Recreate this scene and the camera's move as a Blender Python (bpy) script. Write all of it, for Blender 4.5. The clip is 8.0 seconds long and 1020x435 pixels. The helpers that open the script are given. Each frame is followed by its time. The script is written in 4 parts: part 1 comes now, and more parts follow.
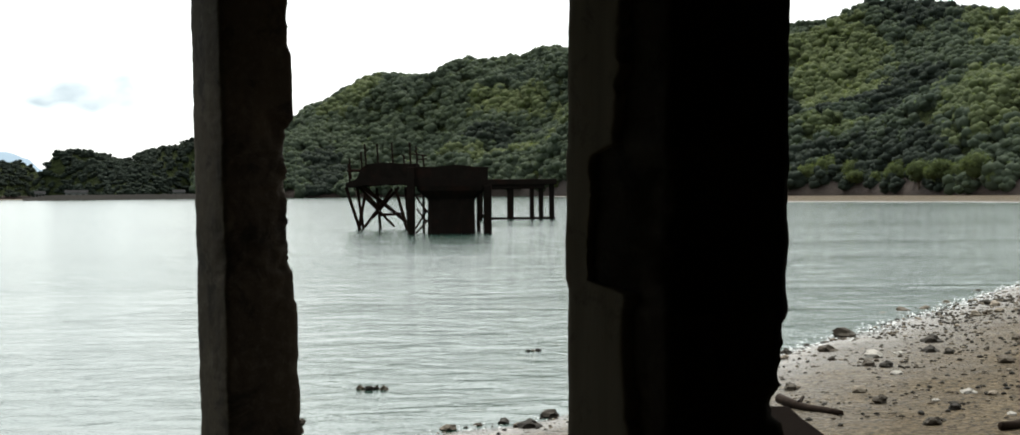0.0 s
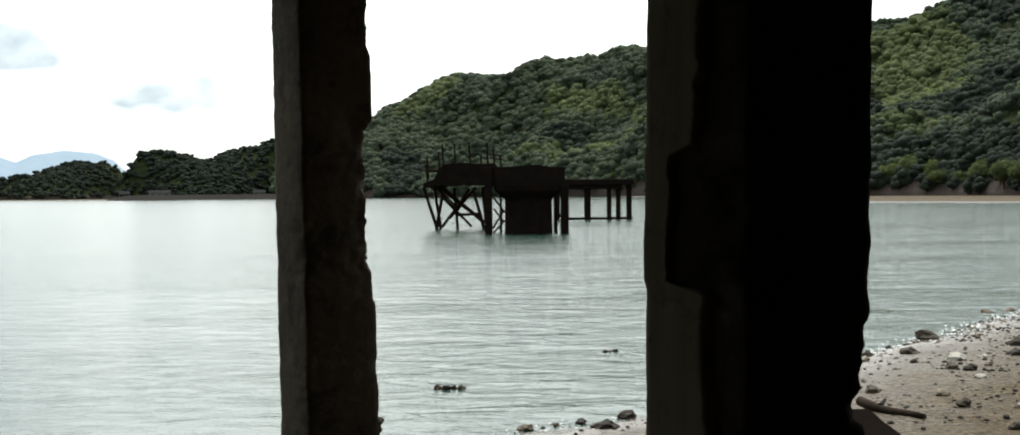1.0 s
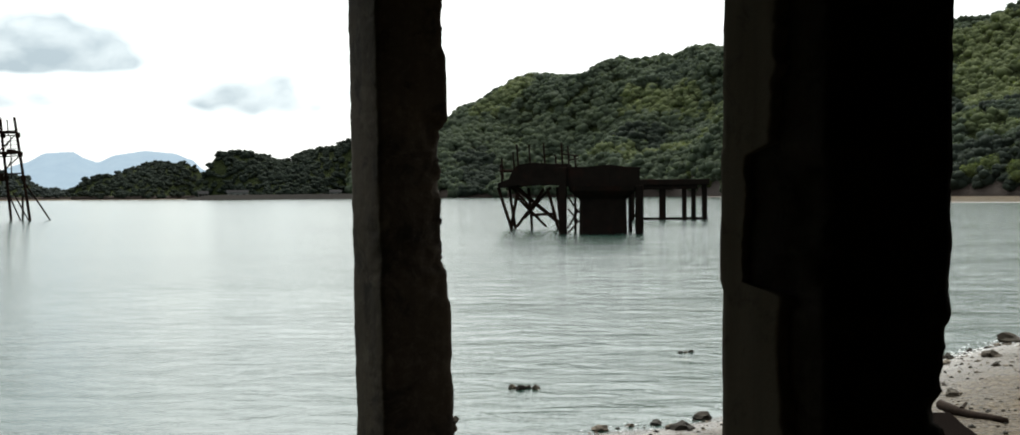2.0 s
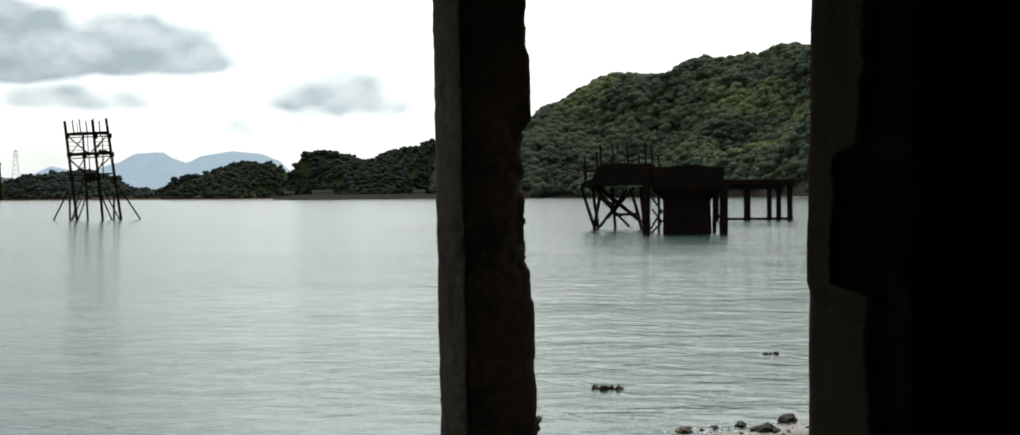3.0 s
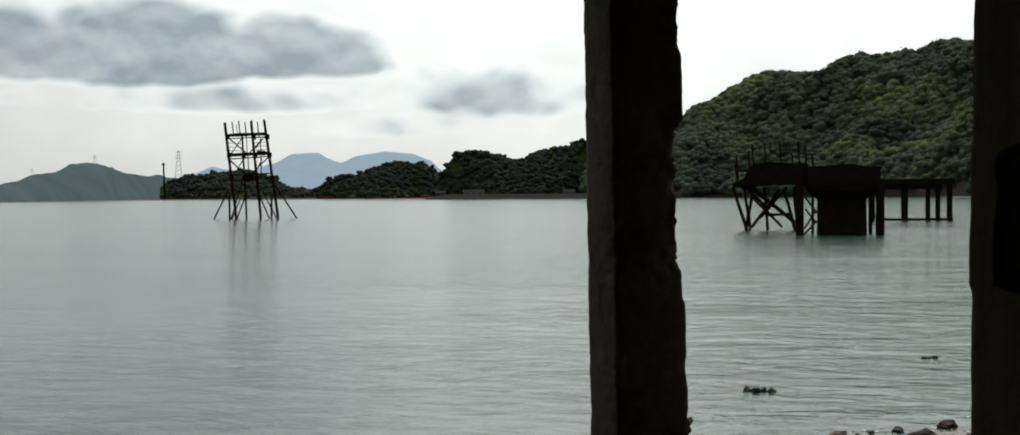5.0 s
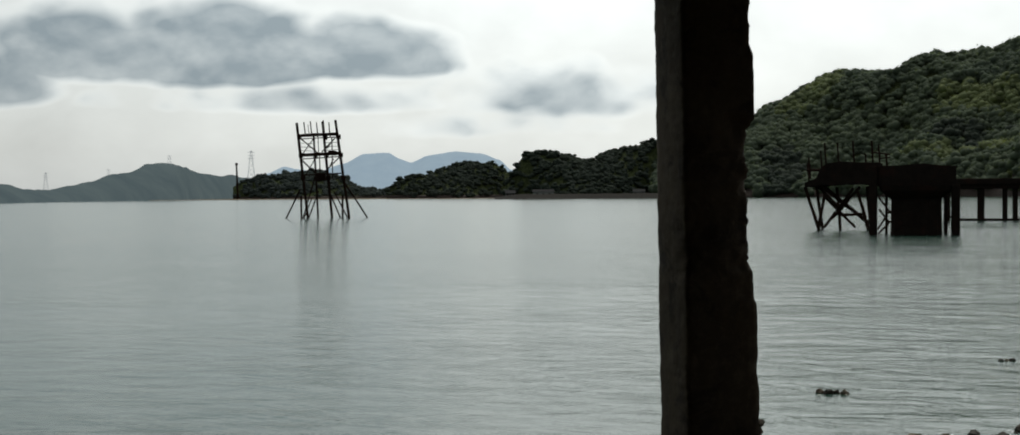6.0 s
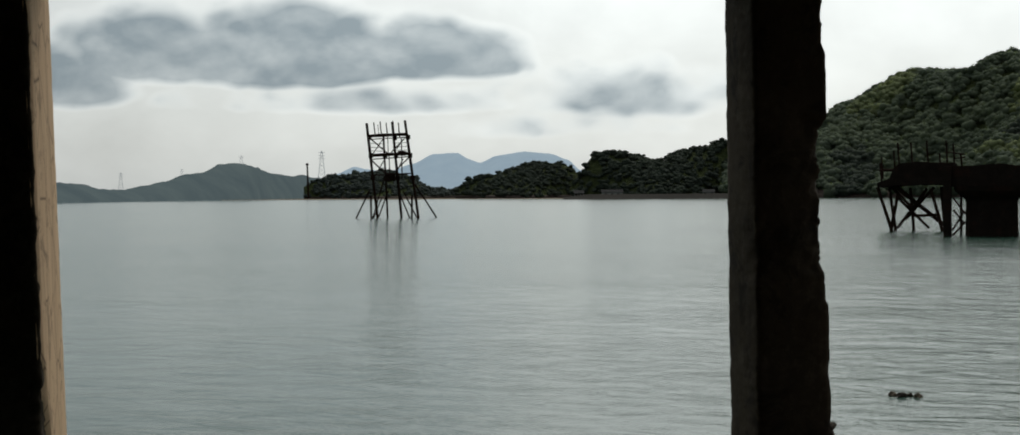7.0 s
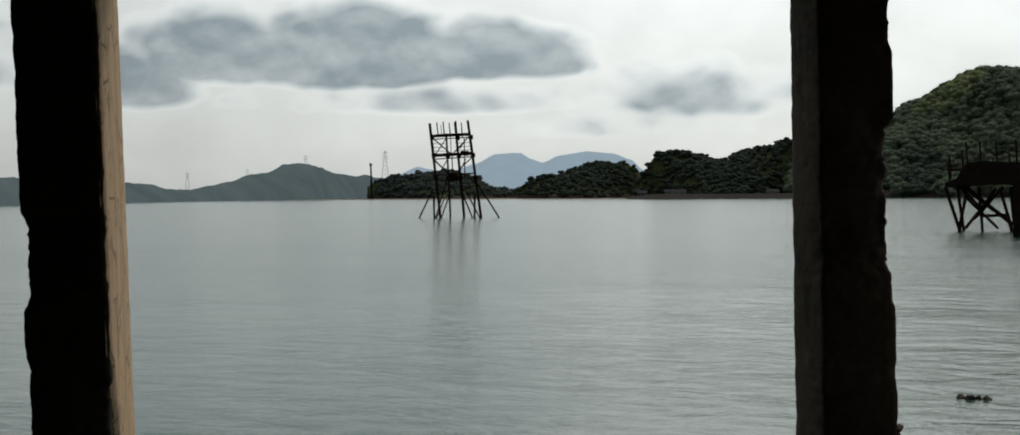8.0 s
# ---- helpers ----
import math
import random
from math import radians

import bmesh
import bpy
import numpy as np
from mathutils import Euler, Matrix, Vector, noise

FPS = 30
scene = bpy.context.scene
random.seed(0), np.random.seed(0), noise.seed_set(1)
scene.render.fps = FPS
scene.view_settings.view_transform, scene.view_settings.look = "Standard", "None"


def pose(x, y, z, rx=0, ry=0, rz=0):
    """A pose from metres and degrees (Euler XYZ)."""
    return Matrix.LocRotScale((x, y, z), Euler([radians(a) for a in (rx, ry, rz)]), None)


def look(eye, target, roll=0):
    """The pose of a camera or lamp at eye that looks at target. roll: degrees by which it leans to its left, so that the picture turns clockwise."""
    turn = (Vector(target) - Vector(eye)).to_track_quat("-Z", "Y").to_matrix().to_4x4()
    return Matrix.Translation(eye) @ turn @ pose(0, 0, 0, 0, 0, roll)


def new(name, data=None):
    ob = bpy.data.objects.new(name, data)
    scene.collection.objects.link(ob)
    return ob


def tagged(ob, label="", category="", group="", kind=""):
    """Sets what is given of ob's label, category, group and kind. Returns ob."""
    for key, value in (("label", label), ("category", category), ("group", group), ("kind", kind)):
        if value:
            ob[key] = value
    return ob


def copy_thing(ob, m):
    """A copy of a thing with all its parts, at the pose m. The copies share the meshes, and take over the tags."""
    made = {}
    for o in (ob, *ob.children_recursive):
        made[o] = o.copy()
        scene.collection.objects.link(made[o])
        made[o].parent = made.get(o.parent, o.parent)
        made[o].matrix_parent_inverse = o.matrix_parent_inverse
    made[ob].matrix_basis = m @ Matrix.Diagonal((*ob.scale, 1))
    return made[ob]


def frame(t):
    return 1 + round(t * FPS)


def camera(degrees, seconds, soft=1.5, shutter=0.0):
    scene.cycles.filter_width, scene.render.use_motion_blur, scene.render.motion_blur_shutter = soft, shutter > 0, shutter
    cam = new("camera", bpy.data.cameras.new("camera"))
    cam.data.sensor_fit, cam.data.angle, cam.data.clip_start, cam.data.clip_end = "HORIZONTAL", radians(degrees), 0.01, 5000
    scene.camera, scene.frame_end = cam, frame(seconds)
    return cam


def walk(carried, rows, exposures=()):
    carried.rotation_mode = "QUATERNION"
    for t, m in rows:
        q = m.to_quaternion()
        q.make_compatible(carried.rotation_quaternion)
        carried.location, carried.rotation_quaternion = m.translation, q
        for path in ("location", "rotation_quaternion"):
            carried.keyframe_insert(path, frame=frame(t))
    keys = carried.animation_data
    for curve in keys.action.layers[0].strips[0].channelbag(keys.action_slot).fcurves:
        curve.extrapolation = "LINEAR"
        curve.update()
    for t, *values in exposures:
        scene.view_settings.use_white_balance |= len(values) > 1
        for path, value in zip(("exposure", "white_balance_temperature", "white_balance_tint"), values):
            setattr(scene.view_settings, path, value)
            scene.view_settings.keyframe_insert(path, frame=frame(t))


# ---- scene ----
# camera on a tripod at the water's edge, panning slowly to the left
cam = camera(40.03, 8.0, soft=1.6)
PATH = [
    (0.0, -0.0, 0.06, 1.9, 88.967, 0.544, 0.001),
    (0.5, -0.0016, 0.06, 1.9, 88.987, 0.543, 1.551),
    (1.0, -0.0033, 0.0599, 1.9, 89.002, 0.54, 3.151),
    (1.5, -0.0048, 0.0598, 1.9, 89.016, 0.518, 4.631),
    (3.0, -0.01, 0.0592, 1.9, 89.057, 0.467, 9.592),
    (3.5, -0.0117, 0.0588, 1.9, 89.072, 0.443, 11.252),
    (4.0, -0.0132, 0.0585, 1.9, 89.085, 0.448, 12.682),
    (4.5, -0.0147, 0.0582, 1.9, 89.089, 0.434, 14.192),
    (6.0, -0.0191, 0.0569, 1.9, 89.103, 0.408, 18.563),
    (6.5, -0.0204, 0.0564, 1.9, 89.114, 0.382, 19.903),
    (7.0, -0.0219, 0.0559, 1.9, 89.127, 0.356, 21.373),
    (7.5, -0.0231, 0.0554, 1.9, 89.132, 0.35, 22.633),
    (8.0, -0.0243, 0.0548, 1.9, 89.138, 0.354, 23.933),
]
EXPOSURE = [(0.0, 0.48), (1.5, 0.4), (3.0, 0.02), (4.5, -0.33), (6.5, -0.52), (8.0, -0.6)]
walk(cam, [(r[0], pose(*r[1:])) for r in PATH], EXPOSURE)

# ---- daylight: thin bright cloud with the sun behind it, grey banks of cloud to the left ----
SUN_AZ, SUN_EL = 6.0, 52.0          # degrees left of +y, degrees up
EYE_Z = 1.9


def heading(az, el=0.0):
    a, e = radians(az), radians(el)
    return Vector((-math.sin(a) * math.cos(e), math.cos(a) * math.cos(e), math.sin(e)))


def polar(az, dist, z=0.0):
    d = heading(az)
    return Vector((d.x * dist, d.y * dist, z))


class Nodes:
    """Short hand for building node trees."""

    def __init__(self, tree):
        self.tree = tree
        tree.nodes.clear()

    def add(self, kind, inputs=None, **props):
        n = self.tree.nodes.new(kind)
        if "data_type" in props:
            n.data_type, n.blend_type = props["data_type"], props["blend_type"]
        if "operation" in props:
            n.operation = props["operation"]
        if "use_clamp" in props:
            n.use_clamp = props["use_clamp"]
        if "feature" in props:
            n.feature = props["feature"]
        for k, v in (inputs or {}).items():
            self.put(n.inputs[k], v)
        return n

    def put(self, socket, v):
        if isinstance(v, bpy.types.NodeSocket):
            self.tree.links.new(v, socket)
        elif isinstance(v, bpy.types.Node):
            self.tree.links.new(v.outputs[0], socket)
        else:
            socket.default_value = v

    def math(self, op, a, b=0.0, c=0.0, clamp=False):
        return self.add("ShaderNodeMath", {0: a, 1: b, 2: c}, operation=op, use_clamp=clamp).outputs[0]

    def ramp(self, fac, stops, mode="LINEAR"):
        n = self.add("ShaderNodeValToRGB", {0: fac})
        n.color_ramp.interpolation = mode
        e = n.color_ramp.elements
        while len(e) < len(stops):
            e.new(0.5)
        for el, (p, c) in zip(e, stops):
            el.position = p
            el.color = (c, c, c, 1) if isinstance(c, (int, float)) else (*c, 1)
        return n.outputs[0]

    def mix(self, fac, a, b, blend="MIX"):
        n = self.add("ShaderNodeMix", data_type="RGBA", blend_type=blend)
        for i, v in ((0, fac), (6, a), (7, b)):
            if isinstance(v, tuple):
                v = (*v, 1.0)
            self.put(n.inputs[i], v)
        return n.outputs[2]

    def noise(self, vec, scale, detail=4.0, rough=0.55, distort=0.0):
        return self.add("ShaderNodeTexNoise", {"Vector": vec, "Scale": scale, "Detail": detail, "Roughness": rough, "Distortion": distort}).outputs[0]


def make_world():
    world = bpy.data.worlds.new("daylight")
    scene.world = world
    world.use_nodes = True
    n = Nodes(world.node_tree)
    sky = n.add("ShaderNodeTexSky")
    sky.sky_type, sky.sun_disc = "NISHITA", False
    sky.sun_elevation, sky.sun_rotation = radians(SUN_EL), radians(-SUN_AZ)
    sky.air_density, sky.dust_density, sky.ozone_density = 1.0, 3.0, 1.0
    way = n.add("ShaderNodeTexCoord").outputs["Generated"]
    xyz = n.add("ShaderNodeSeparateXYZ", {0: way})
    x, y, z = xyz.outputs
    az = n.math("MULTIPLY", n.math("ARCTAN2", n.math("MULTIPLY", x, -1.0), y), 57.2958)
    el = n.math("MULTIPLY", n.math("ARCSINE", z), 57.2958)
    flat = n.add("ShaderNodeCombineXYZ", {0: n.math("MULTIPLY", az, 0.13), 1: n.math("MULTIPLY", el, 0.20), 2: 0.0}).outputs[0]
    above = n.add("ShaderNodeVectorMath", {0: flat, 1: (0.0, 0.11, 0.0)}, operation="ADD").outputs[0]
    billow = n.noise(flat, 3.0, 4.0, 0.45, 0.15)
    billow_above = n.noise(above, 3.0, 4.0, 0.45, 0.15)
    heads = n.add("ShaderNodeTexVoronoi", {"Vector": n.add("ShaderNodeVectorMath", {0: flat, 1: n.math("MULTIPLY", billow, 0.25)}, operation="ADD").outputs[0], "Scale": 5.5, "Smoothness": 0.6}, feature="SMOOTH_F1").outputs["Distance"]
    wisp = n.noise(flat, 1.6, 5.0, 0.55, 0.2)
    broad = n.noise(flat, 0.9, 3.0, 0.5)
    # thin veil, brightest round the sun
    sun = heading(SUN_AZ, SUN_EL)
    dot = n.add("ShaderNodeVectorMath", {0: way, 1: tuple(sun)}, operation="DOT_PRODUCT").outputs["Value"]
    near = n.math("POWER", n.math("MAXIMUM", dot, 0.0), 3.0)
    veil = n.math("ADD", VEIL[0], n.math("MULTIPLY", near, VEIL[1]))
    veil = n.math("MULTIPLY", veil, n.math("ADD", 0.62, n.math("MULTIPLY", n.math("ADD", broad, wisp), 0.4)))
    veil_rgb = n.mix(1.0, (0.942, 0.99, 0.968), veil, "MULTIPLY")
    nish = n.mix(1.0, sky.outputs[0], (0.10, 0.10, 0.10), "MULTIPLY")
    base = n.mix(0.82, nish, veil_rgb)
    # cloud banks, flat below and billowing above: azimuth and elevation, half width, height, density
    total = None
    for a0, e0, wa, we, k in CLOUDS:
        da = n.math("DIVIDE", n.math("SUBTRACT", az, a0), wa)
        de = n.math("DIVIDE", n.math("SUBTRACT", el, e0), we)
        de = n.math("MAXIMUM", de, n.math("MULTIPLY", de, -2.7))
        r = n.math("ADD", n.math("MULTIPLY", da, da), n.math("MULTIPLY", de, de))
        m = n.math("MULTIPLY", n.math("SUBTRACT", 1.0, r), k)
        m = n.math("MAXIMUM", m, -0.9)
        total = m if total is None else n.math("SMOOTH_MAX", total, m, 0.25)
    body = n.math("ADD", total, n.math("MULTIPLY", n.math("SUBTRACT", billow, 0.5), 1.5))
    body = n.math("ADD", body, n.math("MULTIPLY", n.math("SUBTRACT", 0.42, heads), 0.7))
    cover = n.ramp(n.math("ADD", body, 0.32), ((0.0, 0.0), (1.0, 1.0)), "EASE")
    relief = n.math("SUBTRACT", billow_above, billow)
    inner = n.math("ADD", n.math("MULTIPLY", n.math("MINIMUM", body, 1.0), 0.8), n.math("MULTIPLY", relief, 0.9))
    inner = n.math("ADD", inner, n.math("MULTIPLY", n.math("SUBTRACT", wisp, 0.5), 0.45))
    dark = n.ramp(n.math("ADD", inner, 0.08), ((0.0, 0.0), (1.0, 1.0)), "LINEAR")
    grey = n.mix(dark, (1.36, 1.43, 1.40), (0.375, 0.465, 0.515))
    lit = n.math("ADD", 0.58, n.math("MULTIPLY", near, 1.6))
    grey = n.mix(1.0, grey, lit, "MULTIPLY")
    col = n.mix(n.math("MULTIPLY", cover, 0.94), base, grey)
    out = n.add("ShaderNodeBackground", {0: col, 1: 1.0})
    n.add("ShaderNodeOutputWorld", {0: out.outputs[0]})


VEIL = (0.50, 3.05)
CLOUDS = (
    (24.8, 5.4, 4.6, 2.2, 1.9), (30.2, 5.3, 5.6, 3.0, 2.3), (35.8, 5.4, 4.2, 2.6, 1.7), (39.2, 4.2, 3.2, 2.1, 1.7), (26.8, 3.7, 6.0, 1.1, 0.9), (34.7, 3.7, 0.9, 0.5, 0.25),
    # the bank at 44, 14 is unseen, added to darken the water's reflection
    (16.4, 3.8, 5.6, 2.0, 0.8), (13.0, 3.9, 3.5, 1.3, 0.5), (19.5, 2.7, 4.0, 0.8, 0.35), (46.0, 5.0, 4.0, 2.6, 0.9), (44.0, 14.0, 25.0, 13.0, 2.8),
    (70.0, 9.0, 14.0, 5.0, 0.9), (-45.0, 14.0, 16.0, 6.0, 0.7), (105.0, 20.0, 30.0, 9.0, 0.8),
)
make_world()
sun_lamp = new("sun", bpy.data.lights.new("sun", "SUN"))
sun_lamp.data.energy, sun_lamp.data.angle, sun_lamp.data.color = 1.5, radians(18.0), (1.0, 0.90, 0.76)
sun_lamp.matrix_world = look((0, 0, 30), Vector((0, 0, 30)) - heading(SUN_AZ, SUN_EL))


# ---- materials ----
def material(name, build):
    m = bpy.data.materials.new(name)
    m.use_nodes = True
    n = Nodes(m.node_tree)
    shader = build(n)
    n.add("ShaderNodeOutputMaterial", {0: shader})
    return m


def place_coord(n):
    return n.add("ShaderNodeNewGeometry").outputs["Position"]


def bsdf(n, colour, rough=0.8, normal=None, metal=0.0, spec=0.5):
    s = n.add("ShaderNodeBsdfPrincipled", {"Roughness": rough, "Metallic": metal, "Specular IOR Level": spec})
    n.put(s.inputs["Base Color"], (*colour, 1.0) if isinstance(colour, tuple) else colour)
    if normal is not None:
        n.put(s.inputs["Normal"], normal)
    return s.outputs[0]


def bump(n, height, strength=0.5, dist=0.02, normal=None):
    b = n.add("ShaderNodeBump", {"Height": height, "Strength": strength, "Distance": dist})
    if normal is not None:
        n.put(b.inputs["Normal"], normal)
    return b.outputs[0]


def concrete(n):
    p = place_coord(n)
    big = n.noise(p, 1.7, 5, 0.6)
    fine = n.noise(p, 24.0, 6, 0.7)
    pits = n.add("ShaderNodeTexVoronoi", {"Vector": p, "Scale": 38.0}).outputs["Distance"]
    streak = n.noise(n.add("ShaderNodeMapping", {"Vector": p, "Scale": (9.0, 9.0, 0.5)}).outputs[0], 1.0, 4, 0.6)
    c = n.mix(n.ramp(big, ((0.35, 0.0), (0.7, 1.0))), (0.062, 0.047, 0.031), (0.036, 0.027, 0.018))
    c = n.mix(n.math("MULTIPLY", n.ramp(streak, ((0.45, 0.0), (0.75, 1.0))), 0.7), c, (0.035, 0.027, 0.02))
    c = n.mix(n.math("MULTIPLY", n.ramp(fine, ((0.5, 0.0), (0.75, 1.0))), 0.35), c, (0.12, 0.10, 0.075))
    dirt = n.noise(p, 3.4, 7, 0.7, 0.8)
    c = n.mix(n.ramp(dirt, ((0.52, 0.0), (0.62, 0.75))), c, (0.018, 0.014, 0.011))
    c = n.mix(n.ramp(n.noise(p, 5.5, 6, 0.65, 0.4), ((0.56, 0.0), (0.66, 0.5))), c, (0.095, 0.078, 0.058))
    h = n.math("ADD", n.math("MULTIPLY", fine, 0.8), n.math("MULTIPLY", n.ramp(pits, ((0.0, 0.0), (0.2, 1.0))), 0.12))
    return bsdf(n, c, 0.92, bump(n, h, 0.6, 0.008), spec=0.15)


def plaster(pale, dull, stain, cracks=0.8):
    def build(n):
        p = place_coord(n)
        streak = n.noise(n.add("ShaderNodeMapping", {"Vector": p, "Scale": (8.0, 8.0, 0.7)}).outputs[0], 1.0, 5, 0.65)
        fine = n.noise(p, 30.0, 6, 0.7)
        c = n.mix(n.ramp(streak, ((0.35, 0.0), (0.7, 1.0))), pale, dull)
        c = n.mix(n.ramp(n.noise(p, 5.0, 6, 0.7, 0.6), ((0.56, 0.0), (0.68, 0.7))), c, stain)
        crack = n.add("ShaderNodeTexVoronoi", {"Vector": n.add("ShaderNodeMapping", {"Vector": p, "Scale": (6.0, 6.0, 2.0)}).outputs[0], "Scale": 1.0}, feature="DISTANCE_TO_EDGE").outputs["Distance"]
        c = n.mix(n.ramp(crack, ((0.0, cracks), (0.025, 0.0))), c, tuple(v * 0.45 for v in stain))
        return bsdf(n, c, 0.9, bump(n, fine, 0.5, 0.006), spec=0.2)
    return build


def old_deck(n):
    p = place_coord(n)
    c = n.mix(n.noise(p, 3.0, 6, 0.65), (0.007, 0.0055, 0.005), (0.020, 0.016, 0.013))
    c = n.mix(n.ramp(n.noise(p, 1.1, 6, 0.7), ((0.5, 0.0), (0.65, 0.7))), c, (0.026, 0.013, 0.010))
    return bsdf(n, c, 0.92, bump(n, n.noise(p, 14.0, 5, 0.7), 0.8, 0.04), spec=0.0)


def rust(n):
    p = place_coord(n)
    c = n.mix(n.noise(p, 5.0, 6, 0.7), (0.008, 0.006, 0.005), (0.028, 0.015, 0.010))
    return bsdf(n, c, 0.85, bump(n, n.noise(p, 30.0, 4, 0.7), 0.6, 0.02), 0.0, 0.01)


def timber(n):
    p = place_coord(n)
    g = n.noise(n.add("ShaderNodeMapping", {"Vector": p, "Scale": (14.0, 14.0, 1.0)}).outputs[0], 1.0, 5, 0.65)
    c = n.mix(g, (0.012, 0.008, 0.006), (0.036, 0.023, 0.015))
    return bsdf(n, c, 0.9, bump(n, g, 0.6, 0.02), spec=0.1)


def water_look(n):
    p = place_coord(n)
    x, y, z = n.add("ShaderNodeSeparateXYZ", {0: p}).outputs

    def ripple(scale, turn, detail, distort):
        return n.noise(n.add("ShaderNodeMapping", {"Vector": p, "Rotation": (0, 0, turn), "Scale": scale}).outputs[0], 1.0, detail, 0.58, distort)
    swell = ripple((0.33, 0.66, 1.0), 0.45, 3.0, 1.0)
    chop = ripple((1.4, 2.1, 1.0), 0.15, 5.0, 1.1)
    fine = ripple((4.5, 8.0, 1.0), -0.2, 3.0, 0.5)
    # a breeze ruffles the shallows off the beach; further out the bay lies calm, with cat's paws
    gust = n.ramp(n.math("DIVIDE", n.math("ADD", n.math("ADD", x, n.math("MULTIPLY", y, 0.22)), 8.0), 24.0), ((0.0, 0.30), (0.75, 1.1)))
    paws = n.ramp(ripple((0.025, 0.09, 1.0), 0.25, 4.0, 0.6), ((0.35, 0.45), (0.65, 1.25)))
    h = n.math("ADD", n.math("MULTIPLY", swell, 0.065), n.math("ADD", n.math("MULTIPLY", chop, 0.040), n.math("MULTIPLY", fine, 0.009)))
    h = n.math("MULTIPLY", h, n.math("MULTIPLY", n.math("MULTIPLY", gust, 1.6), paws))
    s = n.add("ShaderNodeBsdfPrincipled", {"Base Color": (0.024, 0.054, 0.041, 1), "Roughness": n.math("SUBTRACT", 0.175, n.math("MULTIPLY", gust, 0.05)), "IOR": 1.333, "Specular IOR Level": 0.39})
    n.put(s.inputs["Normal"], bump(n, h, 1.0, 1.0))
    return s.outputs[0]


def shingle(n):
    p = place_coord(n)
    z = n.add("ShaderNodeSeparateXYZ", {0: p}).outputs[2]
    v = n.add("ShaderNodeTexVoronoi", {"Vector": p, "Scale": 16.0, "Randomness": 1.0})
    v2 = n.add("ShaderNodeTexVoronoi", {"Vector": p, "Scale": 30.0})
    c = n.mix(v.outputs["Color"], (0.016, 0.0118, 0.0068), (0.062, 0.047, 0.028))
    c = n.mix(0.7, c, n.mix(v2.outputs["Color"], (0.007, 0.0052, 0.0031), (0.215, 0.165, 0.10)))
    c = n.mix(n.ramp(n.noise(p, 0.8, 5, 0.6), ((0.45, 0.0), (0.7, 0.45))), c, (0.044, 0.032, 0.019))
    wet = n.ramp(n.math("ADD", n.math("MULTIPLY", z, 4.0), n.math("MULTIPLY", n.noise(p, 1.5, 4, 0.6), 0.5)), ((0.2, 1.0), (0.95, 0.0)))
    c = n.mix(n.math("MULTIPLY", wet, 0.5), c, (0.028, 0.025, 0.021))
    film = n.ramp(n.math("ADD", n.math("MULTIPLY", z, 8.0), n.math("MULTIPLY", n.noise(p, 2.2, 4, 0.6), 0.7)), ((0.35, 1.0), (0.85, 0.0)))
    rough = n.math("SUBTRACT", n.math("SUBTRACT", 0.8, n.math("MULTIPLY", wet, 0.45)), n.math("MULTIPLY", film, 0.2))
    h = n.math("ADD", n.math("MULTIPLY", v.outputs["Distance"], -0.6), n.math("MULTIPLY", v2.outputs["Distance"], -0.3))
    s = n.add("ShaderNodeBsdfPrincipled", {"Base Color": c, "Roughness": rough, "Specular IOR Level": n.math("ADD", 0.08, n.math("MULTIPLY", wet, 0.5))})
    n.put(s.inputs["Normal"], bump(n, h, n.math("SUBTRACT", 1.0, n.math("MULTIPLY", film, 0.75)), 0.07))
    return s.outputs[0]


def stone(n):
    p = place_coord(n)
    r = n.add("ShaderNodeObjectInfo").outputs["Random"]
    i = n.add("ShaderNodeNewGeometry").outputs["Random Per Island"]
    t = n.math("FRACT", n.math("ADD", r, i))
    c = n.ramp(t, ((0.0, (0.014, 0.011, 0.008)), (0.45, (0.035, 0.027, 0.019)), (0.75, (0.09, 0.070, 0.049)), (1.0, (0.30, 0.25, 0.19))))
    c = n.mix(n.ramp(n.noise(p, 9.0, 5, 0.65), ((0.4, 0.0), (0.7, 0.6))), c, (0.035, 0.035, 0.025))
    return bsdf(n, c, 0.75, bump(n, n.noise(p, 30.0, 5, 0.7), 0.6, 0.02), spec=0.15)


def leaf(dark, light, thin=0.3):
    """Foliage: some trees paler than others, whole stands of one kind, and mottled sprays within a crown."""
    def build(n):
        i = n.add("ShaderNodeNewGeometry").outputs["Random Per Island"]
        p = place_coord(n)
        stand = n.noise(p, 0.016, 4, 0.55)
        mottle = n.noise(p, 0.55, 5, 0.7)
        t = n.math("ADD", n.math("MULTIPLY", i, 0.22), n.math("MULTIPLY", n.ramp(stand, ((0.36, 0.0), (0.66, 1.0))), 0.5))
        t = n.math("ADD", t, n.math("MULTIPLY", n.math("SUBTRACT", mottle, 0.4), 0.9), clamp=True)
        c = n.mix(t, dark, light)
        d = n.add("ShaderNodeBsdfPrincipled", {"Roughness": 0.8, "Specular IOR Level": 0.08})
        n.put(d.inputs["Base Color"], c)
        n.put(d.inputs["Normal"], bump(n, n.noise(p, 1.3, 5, 0.7), 0.6, 0.25))
        tr = n.add("ShaderNodeBsdfTranslucent")
        n.put(tr.inputs[0], n.mix(1.0, c, (1.0, 1.05, 0.6), "MULTIPLY"))
        return n.add("ShaderNodeMixShader", {0: thin, 1: d.outputs[0], 2: tr.outputs[0]}).outputs[0]
    return build


